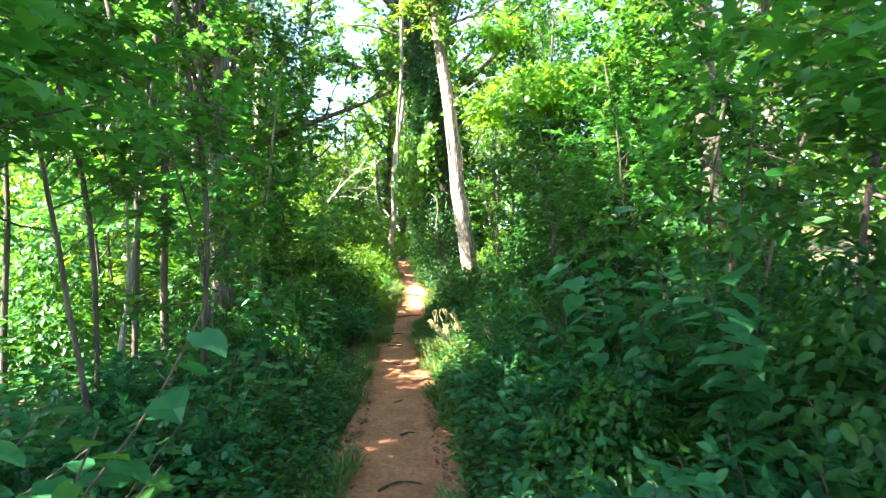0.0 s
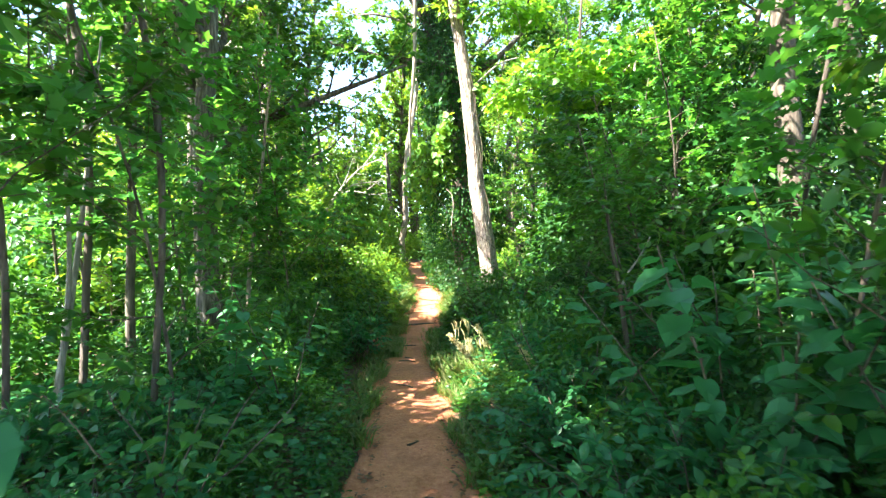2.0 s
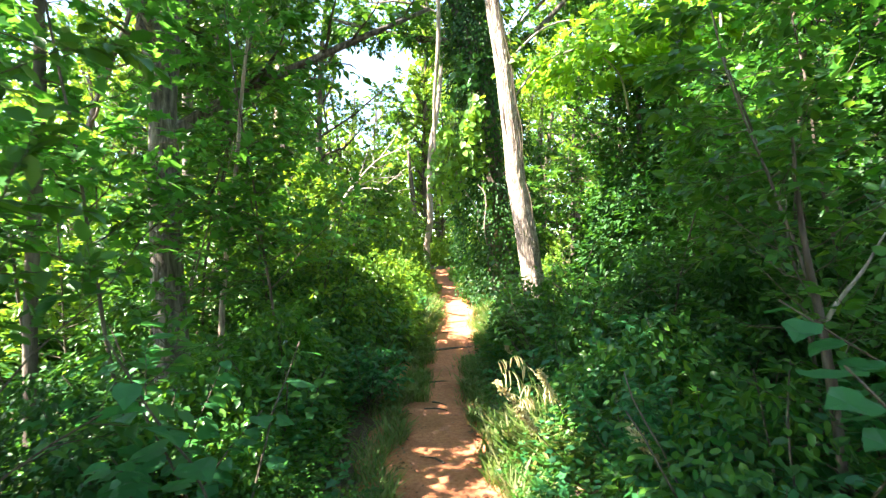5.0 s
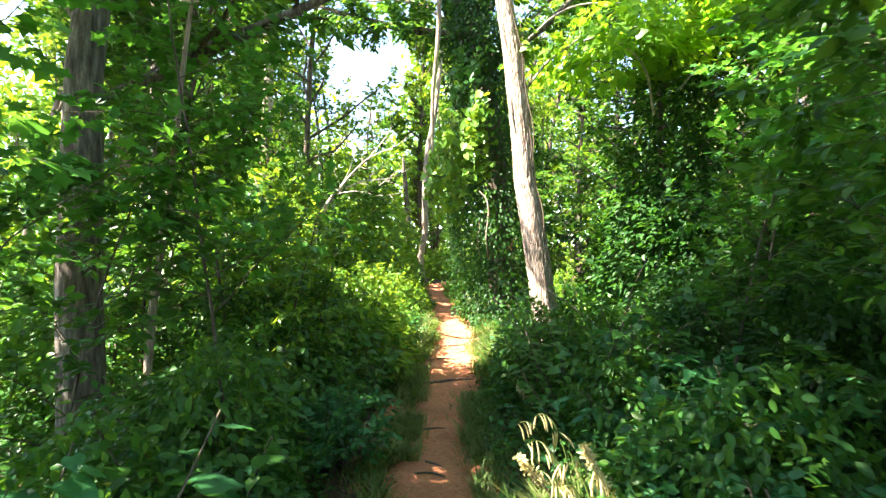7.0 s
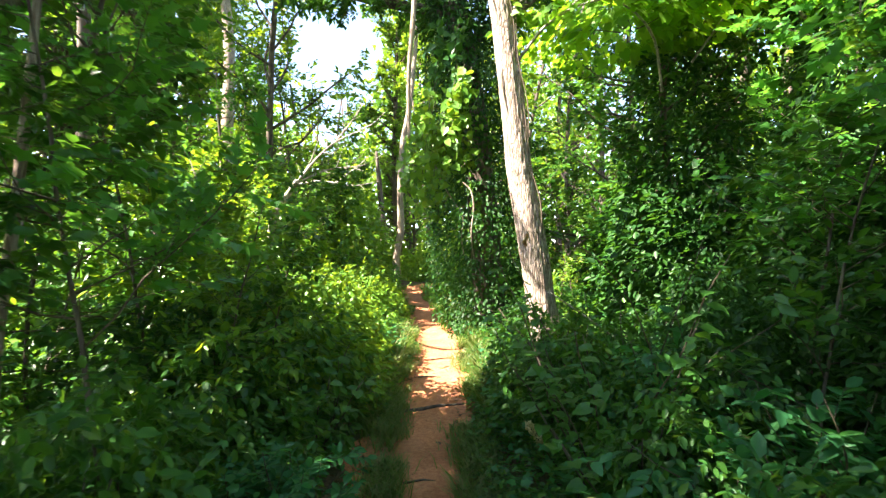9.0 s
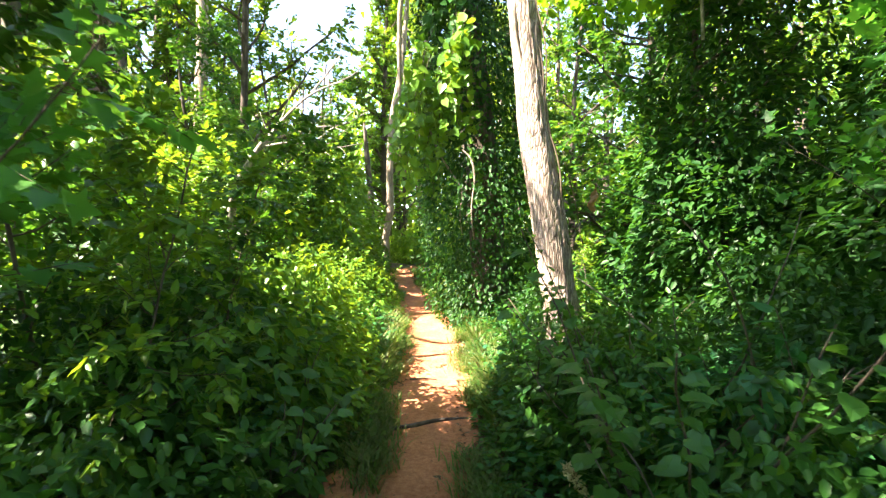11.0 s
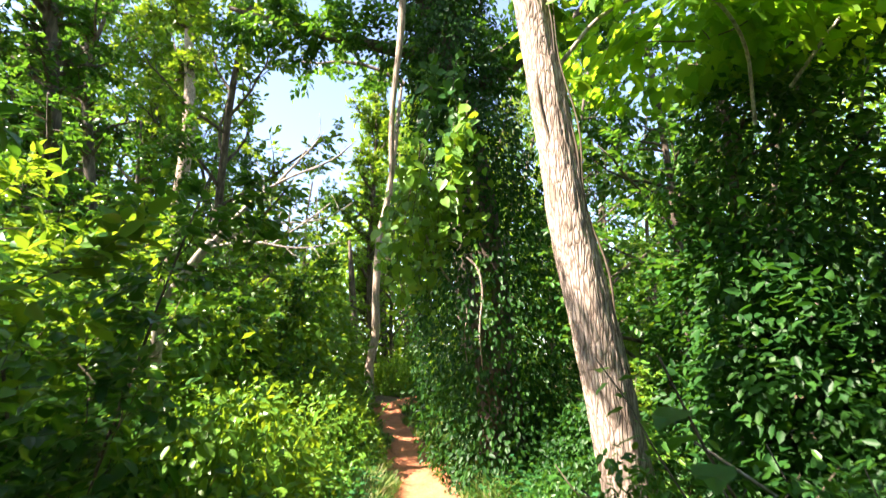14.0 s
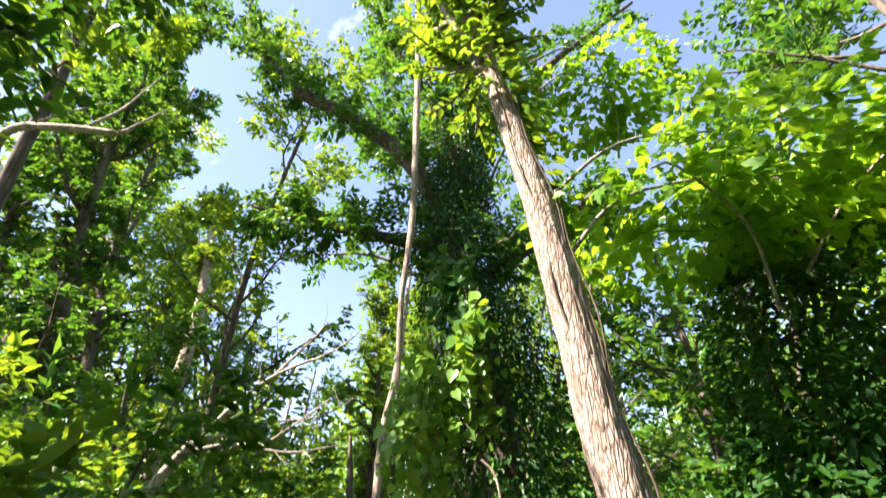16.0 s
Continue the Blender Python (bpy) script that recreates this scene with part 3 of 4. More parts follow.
def single(name, pts, radii, material, label, category, partname, sides=10, rough=0.12, per=6):
    root = thing(name, pts[0][0], pts[0][1], label, category, z=pts[0][2])
    ln = smooth_line(np.array(pts) - np.array(root.location), radii, per)
    part(partname, tubes_mesh(partname, [ln], material, sides, rough), root)
    return root, ln


single("hanging_vine", [(-1.24, 13.8, 3.85), (-1.24, 13.8, 4.2), (-1.25, 13.8, 4.9), (-1.2, 13.8, 5.5), (-1.13, 13.8, 6.3), (-1.14, 13.8, 8.4), (-1.15, 13.8, 10.6), (-1.25, 13.8, 13.5), (-1.2, 14.0, 15.1)],
       [0.02, 0.03, 0.036, 0.04, 0.045, 0.05, 0.052, 0.055, 0.055], BARK_PALE, "long pale woody vine hanging from the high canopy", "vine", "vine_stem", 8, 0.15)
single("crooked_thin_tree", [(-2.45, 24, 1.0), (-2.51, 24, 2.0), (-2.3, 24, 3.0), (-2.34, 24, 4.2), (-2.29, 24, 6.1), (-2.0, 24, 7.5), (-1.84, 24, 9), (-1.6, 24.1, 12)],
       [0.17, 0.14, 0.13, 0.12, 0.11, 0.10, 0.09, 0.05], BARK_PALE, "crooked slender tree with pale bark at the trail bend", "tree", "trunk")
single("slender_stub_tree", [(-2.85, 23.5, 0.9), (-2.9, 23.5, 2.6), (-2.94, 23.5, 3.6), (-3.06, 23.5, 4.9), (-3.15, 23.5, 5.9)],
       [0.12, 0.11, 0.11, 0.09, 0.04], BARK, "slender brown tree stem among green foliage", "tree", "trunk")

# Added tree: its high crown keeps the sun off the ivy tree.
put(make_tree("ivy_shade_tree", 24, 15, 0.15, 16, 2.3, 8, 13, 0.18, LEAF_BRIGHT, "tall tree with a high light green crown, added to shade the ivy tree", "", 0.55, bark=BARK), [(-7.0, 14.0, 0, 1.0)])
# The smaller second copy is an added one that shades the left bushes.
put(make_tree("slim_trailside_tree", 31, 9.6, 0.048, 11, 0.9, 7, 12, 0.2, LEAF, "slim brown tree with a narrow green crown in the bushes", "", 0.6, bark=BARK), [(-3.54, 6.45, 0, 1.0), (-4.6, 5.3, 0, 0.65)])
# After the first, most copies are added so their crowns shade the bushes.
put(make_tree("understory_tree", 27, 8.5, 0.021, 20, 2.6, 7, 11, 0.15, LEAF, "thin dark-stemmed tree with leaves high over the trail, from a set mostly added for shade", "", 0.5, bark=BARK, third=2),
    [(-2.2, 4.55, 0, 1.0), (-3.4, 3.2, 80, 1.35), (2.7, 3.3, 160, 0.9), (2.9, 8.7, 240, 0.85), (3.3, 6.1, 120, 0.9), (-3.9, 9.4, 200, 0.7), (-2.9, 4.2, 45, 0.95), (-3.4, 5.5, 20, 1.4), (-5.4, 8.4, 130, 0.75)])


def ivy_clad_tree(seed, height, r0, boughs, material):
    """A trunk sleeved in climbing leaves, with short boughs that carry dense leaf clumps."""
    r = np.random.default_rng(seed)
    root = thing("ivy_clad_tree", 0, 0, "tall tree sleeved in climbing leaves with clumped green boughs", "tree", z=0.0)
    trunk = limb(r, (0, 0, -0.2), (r.normal(0, 0.08), 0, 1), height, r0, 0.04, 16, 0.05, 0.03)
    part("trunk", tubes_mesh("trunk", [trunk], BARK, 12, 0.12), root)
    main = branchlets(r, trunk, boughs, 0.22, 0.97, 2.3, 1.1, 0.5, 0.06, 6)
    sub = []
    for m in main:
        part("limb", tubes_mesh("limb", [m], BARK, 6), root)
        sub += branchlets(r, m, 12, 0.15, 0.99, 0.6, 0.9, 0.2, 0.0, 3)
    sub += branchlets(r, trunk, 150, 0.12, 0.97, 0.75, 1.1, 0.4, 0.0, 3)
    fine_ = []
    for q in sub:
        fine_ += branchlets(r, q, 2, 0.3, 0.95, 0.35, 0.8, 0.2, -0.03, 3)
    part("twig_spray", tubes_mesh("twig_spray", sub, TWIG, 3), root, kind="stuff")
    part("crown", leaves_mesh("crown", *leaves_on(r, sub + fine_, 12, 0.15, 0.35, 0.9, 0.6), DIAMOND, material), root, kind="stuff")
    return root


put(ivy_clad_tree(41, 17, 0.2, 20, LEAF), [(-8.3, 20.5, 0, 1.0), (-6.6, 17.0, 60, 0.9), (-9.8, 17.6, 120, 0.9), (-12.6, 22.0, 300, 1.05)])
put(ivy_clad_tree(42, 14, 0.16, 16, LEAF_BRIGHT), [(-2.5, 26.0, 40, 0.9), (-11.3, 26.0, 160, 1.1), (-1.2, 29.0, 250, 1.0)])


def vine_topped_snag():
    root = thing("vine_topped_snag", -8.6, 23.5, "pale broken dead trunk crowned with yellow-green vine leaves", "dead tree")
    r = np.random.default_rng(47)
    trunk = smooth_line([(0, 0, -0.2), (0.0, 0, 5), (0.1, 0, 9), (-0.3, 0, 12.2), (-0.5, 0, 14)], [0.26, 0.22, 0.19, 0.15, 0.08])
    part("trunk", tubes_mesh("trunk", [trunk], BARK_PALE, 12, 0.15), root)
    sub = branchlets(r, trunk, 60, 0.80, 0.99, 1.3, 1.2, 0.2, -0.02, 4) + branchlets(r, trunk, 24, 0.62, 0.70, 1.0, 1.3, 0.5, 0.0, 4)
    fine_ = []
    for q in sub:
        fine_ += branchlets(r, q, 3, 0.2, 0.95, 0.5, 0.9, 0.2, -0.05, 3)
    part("twig_spray", tubes_mesh("twig_spray", sub, TWIG, 3), root, kind="stuff")
    part("vine_leaves", leaves_mesh("vine_leaves", *leaves_on(r, sub + fine_, 10, 0.17, 0.4, 0.9, 0.5), OVATE, LEAF_BRIGHT), root, kind="stuff")


vine_topped_snag()


def bare_bough():
    root = thing("bare_bough", -5.6, 12.0, "long pale leafless bough reaching out from a tree at the trail", "branch", z=5.95)
    b = np.array(root.location)
    part("bough", tubes_mesh("bough", [smooth_line(np.array([(-7.0, 13.9, 6.3), (-6.2, 13.0, 6.05), (-5.34, 12, 5.97), (-4.47, 12, 5.92), (-4.07, 12, 5.85), (-3.95, 12, 6.0), (-3.72, 12, 6.25)]) - b, [0.06, 0.055, 0.045, 0.04, 0.03, 0.015, 0.005])], BARK_GREY, 8, 0.12), root)
    for pts in ([(-4.5, 12, 5.92), (-4.2, 12, 6.2), (-4.1, 12, 6.45), (-3.9, 12, 6.9)], [(-5.1, 12, 5.95), (-4.9, 12.1, 6.25), (-4.55, 12.2, 6.6)]):
        part("branch", tubes_mesh("branch", [smooth_line(np.array(pts) - b, np.linspace(0.02, 0.005, len(pts)))], BARK_GREY, 5), root)


bare_bough()
# left tree with a narrow crown
single("forked_young_tree", [(1.4, 5.5, 0.0), (1.36, 5.5, 0.6), (1.31, 5.5, 1.0), (1.27, 5.5, 1.3), (1.19, 5.5, 1.7), (1.12, 5.45, 2.2)], [0.026, 0.024, 0.023, 0.02, 0.014, 0.006],
       BARK, "slim young tree with grey-brown stem forking at chest height", "young tree", "stem", 8, 0.1)
fork = single("forked_side_branch", [(1.28, 5.5, 1.27), (1.34, 5.48, 1.4), (1.42, 5.45, 1.52), (1.5, 5.42, 1.7)], [0.012, 0.01, 0.008, 0.004],
              BARK_GREY, "thin pale side branch rising from the forked young tree", "branch", "branch_wood", 6, 0.1)
single("twin_stemmed_sapling", [(-3.45, 5.2, -0.05), (-3.36, 5.2, 0.35), (-3.27, 5.2, 0.9), (-3.2, 5.2, 1.4), (-3.1, 5.2, 2.3), (-3.0, 5.2, 3.3)], [0.03, 0.027, 0.025, 0.022, 0.016, 0.008],
       BARK_GREY, "slim curved pale stem growing among green herbs", "young tree", "stem", 8, 0.1)
single("twin_stemmed_sapling", [(-3.25, 5.1, -0.05), (-3.24, 5.1, 0.6), (-3.16, 5.1, 1.4), (-3.22, 5.1, 2.4), (-3.35, 5.1, 3.2)], [0.024, 0.022, 0.018, 0.013, 0.007],
       BARK_GREY, "slim upright pale stem growing among green herbs", "young tree", "stem", 8, 0.1)
single("pale_stemmed_sapling", [(-2.93, 7.95, -0.1), (-2.92, 7.95, 0.9), (-2.88, 7.95, 1.5), (-2.82, 7.95, 1.9), (-2.72, 7.9, 2.6), (-2.66, 7.9, 3.4), (-2.5, 7.9, 4.6)], [0.034, 0.032, 0.03, 0.027, 0.022, 0.018, 0.01],
       BARK_PALE, "slim leaning young tree with a pale sunlit stem", "young tree", "stem", 8, 0.1)
put(make_tree("trailside_tree", 22, 14, 0.17, 34, 2.7, 7, 11, 0.13, LEAF, "upright tree with furrowed grey-brown bark and ivy", "", 0.22, bark=BARK_TRUNK, third=2), [(-3.38, 8.0, 0, 1.0)])
# Several copies, mostly behind the start or far left, are unseen shade casters.
put(make_tree("forest_tree", 21, 17, 0.20, 20, 4.4, 8, 11, 0.225, LEAF, "tall forest tree with brown bark and broad green crown, from a set partly added for shade", "", 0.36, bark=BARK),
    [(-8.5, 0.0, 20, 0.7), (-6.2, -3.2, 80, 1.0), (-4.6, -6, 200, 1.1), (3.2, -4.5, 10, 1.0), (6.5, 2.5, 130, 1.0), (-12.8, -2.5, 250, 1.05),
     (8.5, 13, 40, 1.0), (-17, 26, 300, 1.15), (0.5, 21.8, 110, 1.3), (-12.3, 27.5, 60, 1.0), (-2.6, -3.0, 310, 0.9), (5.9, 8.6, 77, 0.9), (0.3, -8, 50, 1.0), (-6.9, 6.6, 99, 0.66), (4.0, 7.2, 140, 0.85)])
put(make_tree("slender_tree", 33, 14, 0.12, 24, 3.0, 8, 9, 0.175, LEAF_BRIGHT, "slender woodland tree with light green airy crown", "", 0.16, bark=BARK),
    [(-5.6, 19.5, 0, 1.0), (-11.5, 16, 90, 1.0), (6.5, 18.5, 30, 1.0), (4.8, 23, 140, 1.0), (-9.6, 29, 220, 1.1), (0.6, 28, 75, 1.0),
     (-14, 26, 10, 1.3), (-18, 16, 20, 1.2), (-1.6, 33, 170, 1.2), (-9.5, 31, 260, 1.2), (3.5, 33, 5, 1.2)])
put(make_tree("leafy_tree", 45, 9, 0.10, 24, 2.3, 7, 9, 0.165, LEAF, "mid-height forest tree with low leafy branches", "", 0.1, third=2),
    [(3.1, 14.0, 0, 0.85), (5.2, 10.5, 100, 0.9), (3.2, 15.6, 200, 0.9), (2.6, 19.0, 70, 0.9), (-5.2, 15.8, 10, 0.6), (-12.8, 29, 160, 0.9),
     (-4.8, 24.5, 45, 0.8), (7.0, 20.5, 120, 1.1), (0.8, 24.8, 190, 0.9), (4.6, 4.6, 280, 0.8), (-7.0, 26, 300, 1.0), (7.5, 26, 33, 1.1),
     (-12.5, 20, 133, 1.0), (-2.0, 27.5, 210, 0.9), (6.8, 7.5, 99, 0.9)])

# ---- young trees ----
put(make_sapling("maple_sapling", 51, 5.0, 0.021, 22, 1.45, 8, 10, 0.12, LOBED, LEAF_MAPLE, "young maple with flat layered green leaf sprays", "", 0.32),
    [(-2.5, 3.6, 0, 1.0), (2.6, 4.8, 80, 1.0), (2.9, 7.6, 250, 1.0), (-2.0, 1.2, 300, 1.0), (-4.6, 7.0, 40, 1.0),
     (3.4, 2.4, 200, 1.0), (2.0, 1.6, 10, 1.0), (2.6, 10.0, 120, 0.9), (-1.9, -0.6, 222, 1.0), (-4.3, 4.2, 12, 1.1), (-2.9, 2.2, 145, 1.1), (-2.95, 6.6, 15, 0.9), (-2.2, 7.8, 330, 0.8), (-4.9, 1.6, 200, 1.6)])
# The copy at (-3.2, 9.8) is added to block sun from the trail.
put(make_sapling("slim_sapling", 67, 3.6, 0.015, 22, 1.0, 8, 10, 0.1, OVATE, LEAF, "slim sapling with oval green leaves on thin brown stem", "", 0.2, BARK),
    [(1.5, 5.6, 0, 0.8), (-2.45, 10.6, 200, 0.75), (-3.2, 9.8, 100, 1.2), (-2.1, 4.7, 80, 1.0), (1.9, 3.2, 160, 1.0), (-4.0, 9.0, 250, 1.25), (2.1, 6.8, 30, 1.0), (-3.4, 2.6, 90, 1.0),
     (-5.0, 4.8, 180, 1.1), (-2.9, 7.1, 270, 0.8), (-4.6, 10.9, 150, 0.8), (1.7, 8.6, 210, 0.9), (-3.2, 15.5, 15, 0.9),
     (1.4, 17.5, 115, 1.1), (-4.0, 19, 205, 1.1), (1.6, 14.2, 66, 0.9), (-3.0, 0.4, 166, 1.0), (0.6, 19.6, 20, 1.0)])

# The sun on these saplings is painted in by the brighter leaf colour.
put(make_sapling("sunlit_sapling", 58, 3.0, 0.014, 20, 0.95, 7, 11, 0.10, OVATE, LEAF_BRIGHT, "young tree with sunlight tinted into its layered yellow-green leaves", "", 0.15),
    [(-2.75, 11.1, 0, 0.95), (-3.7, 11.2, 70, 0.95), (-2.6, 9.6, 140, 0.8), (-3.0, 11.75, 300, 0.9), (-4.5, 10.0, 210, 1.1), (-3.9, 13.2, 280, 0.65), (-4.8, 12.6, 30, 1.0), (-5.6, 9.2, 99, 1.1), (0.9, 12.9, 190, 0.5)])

# ---- shrubs ----
rs = np.random.default_rng(77)
# Mid-green vines; their dark leaf colour is painted shade.
put(make_mound("vine_draped_thicket", 81, 1.7, 5.2, 17000, 0.12, OVATE, LEAF_DARK, "tall thicket draped in climbing green vines, leaves darkened for shade", "", 14, "thicket"),
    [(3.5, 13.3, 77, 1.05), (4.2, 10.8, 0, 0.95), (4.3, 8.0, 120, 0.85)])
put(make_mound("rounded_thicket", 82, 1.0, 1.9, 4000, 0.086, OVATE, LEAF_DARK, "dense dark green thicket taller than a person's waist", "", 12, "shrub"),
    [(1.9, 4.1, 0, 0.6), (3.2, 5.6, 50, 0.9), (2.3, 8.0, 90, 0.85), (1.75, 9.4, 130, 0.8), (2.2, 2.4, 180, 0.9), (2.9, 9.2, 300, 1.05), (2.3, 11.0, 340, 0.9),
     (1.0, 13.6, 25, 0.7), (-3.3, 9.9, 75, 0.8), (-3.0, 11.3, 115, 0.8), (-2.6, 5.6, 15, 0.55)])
put(make_mound("outer_thicket", 85, 1.0, 1.9, 3000, 0.12, DIAMOND, LEAF, "dense green thicket standing back from the trail", "", 8, "shrub"),
    [(3.3, 3.4, 220, 1.0), (3.4, 6.8, 260, 1.1), (-4.3, 8.9, 155, 0.8), (-5.2, 11.2, 11, 0.9), (-7.2, 9.4, 40, 1.2), (-6.4, 5.0, 140, 1.1), (5.4, 13, 20, 1.3),
     (-8.2, 13.2, 99, 1.4), (-4.3, 11.9, 12, 1.5), (-5.9, 13.7, 52, 1.9), (-7.6, 11.2, 172, 2.0), (0.6, 18.6, 235, 0.8), (-4.9, 6.4, 300, 0.9)])
# Lit copy of outer_thicket: its sunlight is in the leaf colour.
put(make_mound("sunlit_thicket", 86, 1.0, 1.9, 3000, 0.12, DIAMOND, LEAF_BRIGHT, "tall thicket back in the woods, sunlight tinted into its yellow-green leaves", "", 8, "shrub"),
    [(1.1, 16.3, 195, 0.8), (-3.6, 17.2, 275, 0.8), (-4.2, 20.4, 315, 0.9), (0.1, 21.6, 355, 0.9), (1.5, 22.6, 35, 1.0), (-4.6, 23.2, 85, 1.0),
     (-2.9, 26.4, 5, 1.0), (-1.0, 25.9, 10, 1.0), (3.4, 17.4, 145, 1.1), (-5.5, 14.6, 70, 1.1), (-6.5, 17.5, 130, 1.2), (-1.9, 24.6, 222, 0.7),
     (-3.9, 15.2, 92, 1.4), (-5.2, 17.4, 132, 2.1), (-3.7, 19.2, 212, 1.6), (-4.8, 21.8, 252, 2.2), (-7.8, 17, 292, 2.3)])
put(make_mound("leafy_mound_shrub", 83, 0.75, 1.05, 2200, 0.075, OVATE, LEAF, "low rounded shrub of mid green leaves beside the trail", "", 10, "shrub"),
    [(-2.15, 7.3, 0, 1.0), (-2.25, 6.3, 40, 0.9), (-2.35, 9.0, 80, 1.1), (-2.45, 10.2, 120, 1.45), (-1.75, 5.9, 55, 0.55), (-2.5, 8.0, 10, 1.0),
     (0.75, 8.3, 160, 0.85), (0.55, 9.9, 200, 0.85), (0.95, 9.0, 240, 1.0), (1.05, 7.1, 280, 1.0), (1.2, 10.8, 320, 1.0), (0.95, 5.5, 20, 0.9),
     (1.15, 4.2, 60, 0.7), (1.0, 2.9, 100, 0.75), (0.45, 11.2, 140, 0.95), (0.6, 10.3, 10, 1.05), (0.3, 16.4, 180, 0.8), (-0.3, 18.4, 220, 0.8), (-2.9, 18.8, 260, 0.9),
     (-3.0, 20.6, 300, 0.9), (-0.5, 20.4, 340, 0.9), (-2.8, 22.6, 15, 0.9), (-1.6, 4.2, 222, 0.45), (0.55, 13.3, 33, 0.6)])
# Yellow-green leaf colour adds painted sunlight to the trail-edge shrubs.
put(make_mound("sunlit_shrub", 84, 0.8, 1.3, 2800, 0.07, OVATE, LEAF_BRIGHT, "shrub at the trail edge with sunlight tinted into its yellow-green leaves", "", 10, "shrub"),
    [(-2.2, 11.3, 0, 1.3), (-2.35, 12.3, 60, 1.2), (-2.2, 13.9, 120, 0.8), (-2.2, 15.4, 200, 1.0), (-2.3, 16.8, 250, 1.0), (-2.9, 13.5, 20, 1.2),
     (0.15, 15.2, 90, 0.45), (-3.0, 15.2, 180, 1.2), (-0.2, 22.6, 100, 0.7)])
put(make_shrub("broadleaf_shrub", 72, 0.9, 0.75, 16, 9, 10, 0.10, OVATE, LEAF_BROAD, "low shrub with broad blue-green leaves", ""),
    [(0.85, 1.7, 0, 0.8), (1.0, 3.6, 40, 0.85), (0.75, 4.9, 80, 0.7), (0.8, 6.3, 120, 0.8), (-1.55, 2.2, 160, 0.55), (-1.7, 3.2, 200, 0.6), (-2.4, 2.7, 240, 0.8),
     (-2.0, 4.4, 280, 0.7), (-2.7, 4.2, 320, 0.8), (1.7, 5.6, 10, 1.0), (1.4, 8.0, 50, 1.1), (1.3, 9.9, 90, 1.0), (0.7, 7.6, 130, 0.6), (-1.5, 8.2, 33, 0.7), (1.5, 2.0, 66, 0.9)])


def big_leaf_plant(seed, height, stems, per, size, material, label):
    """A plant whose broad leaves are parts of their own."""
    rng = np.random.default_rng(seed)
    root = thing("broad_leaved_plant", 0, 0, label, "plant", z=0.0)
    V = np.array(HEART[0])
    meshes = []
    for k in range(5):
        W = V.copy()
        W[:, 2] += rng.normal(0, 0.03, len(W)) - 0.12 * (W[:, 0] - 0.4) ** 2 - 0.15 * np.abs(W[:, 1]) ** 1.5
        meshes.append(mesh_from("leaf", W, HEART[1], material, False))
    for i in range(stems):
        a = 2 * math.pi * (i + rng.random() * 0.7) / stems
        st = limb(rng, (0.03 * math.cos(a), 0.03 * math.sin(a), -0.05), (0.5 * math.cos(a), 0.5 * math.sin(a), 1.0), height * rng.uniform(0.75, 1.15), 0.009, 0.004, 8, 0.1, 0.0)
        part("stem", tubes_mesh("stem", [st], TWIG, 5), root)
        for j in range(per):
            p, d, _ = along(st, 0.38 + 0.61 * (j + 0.5) / per)
            side = np.array([-d[1], d[0], 0]) * (1 if j % 2 else -1)
            way = unit(d * [0.6, 0.6, 0] + side * 0.8 + rng.normal(0, 0.15, 3) + [0, 0, -0.12])
            up = unit(np.array([0, 0, 1.0]) + rng.normal(0, 0.22, 3))
            z = unit(up - way * way.dot(up))
            y = np.cross(z, way)
            sz = size * rng.uniform(0.65, 1.2)
            ob = part("leaf", meshes[int(rng.integers(5))], root)
            m = Matrix(((way[0], y[0], z[0], p[0] + way[0] * 0.04), (way[1], y[1], z[1], p[1] + way[1] * 0.04), (way[2], y[2], z[2], p[2] + way[2] * 0.04), (0, 0, 0, 1)))
            ob.matrix_basis = m @ Matrix.Scale(sz, 4)
            stalk = (np.array([p, p + way * 0.05]), np.array([0.002, 0.0015]))
            part("leaf_stalk", tubes_mesh("leaf_stalk", [stalk], TWIG, 3), root) if j < 2 else None
    return root


put(big_leaf_plant(91, 1.75, 8, 17, 0.17, LEAF_BROAD, "waist-high plant with very large heart-shaped green leaves"),
    [(1.45, 3.9, 0, 1.0), (2.1, 4.8, 70, 1.05), (1.95, 3.0, 140, 1.05), (-2.1, 5.6, 210, 0.7), (-2.0, 1.5, 280, 0.75), (1.1, 9.3, 33, 0.7)])
put(big_leaf_plant(92, 1.1, 6, 8, 0.11, LEAF, "knee-high vine plant with lobed heart-shaped leaves"),
    [(0.25, 10.6, 0, 1.0), (0.6, 9.5, 70, 1.0), (0.45, 8.6, 140, 0.9), (-1.9, 6.9, 210, 0.9), (-1.55, 3.7, 280, 0.8), (0.85, 5.2, 33, 1.0), (0.9, 11.6, 90, 1.1), (-1.7, 9.7, 50, 0.9)])


put(big_leaf_plant(94, 1.4, 3, 7, 0.17, LEAF_BROAD, "chest-high plant with a few wide flat blue-green leaves"), [(-1.6, 5.5, 0, 1.0), (-1.55, 1.75, 130, 1.05)])


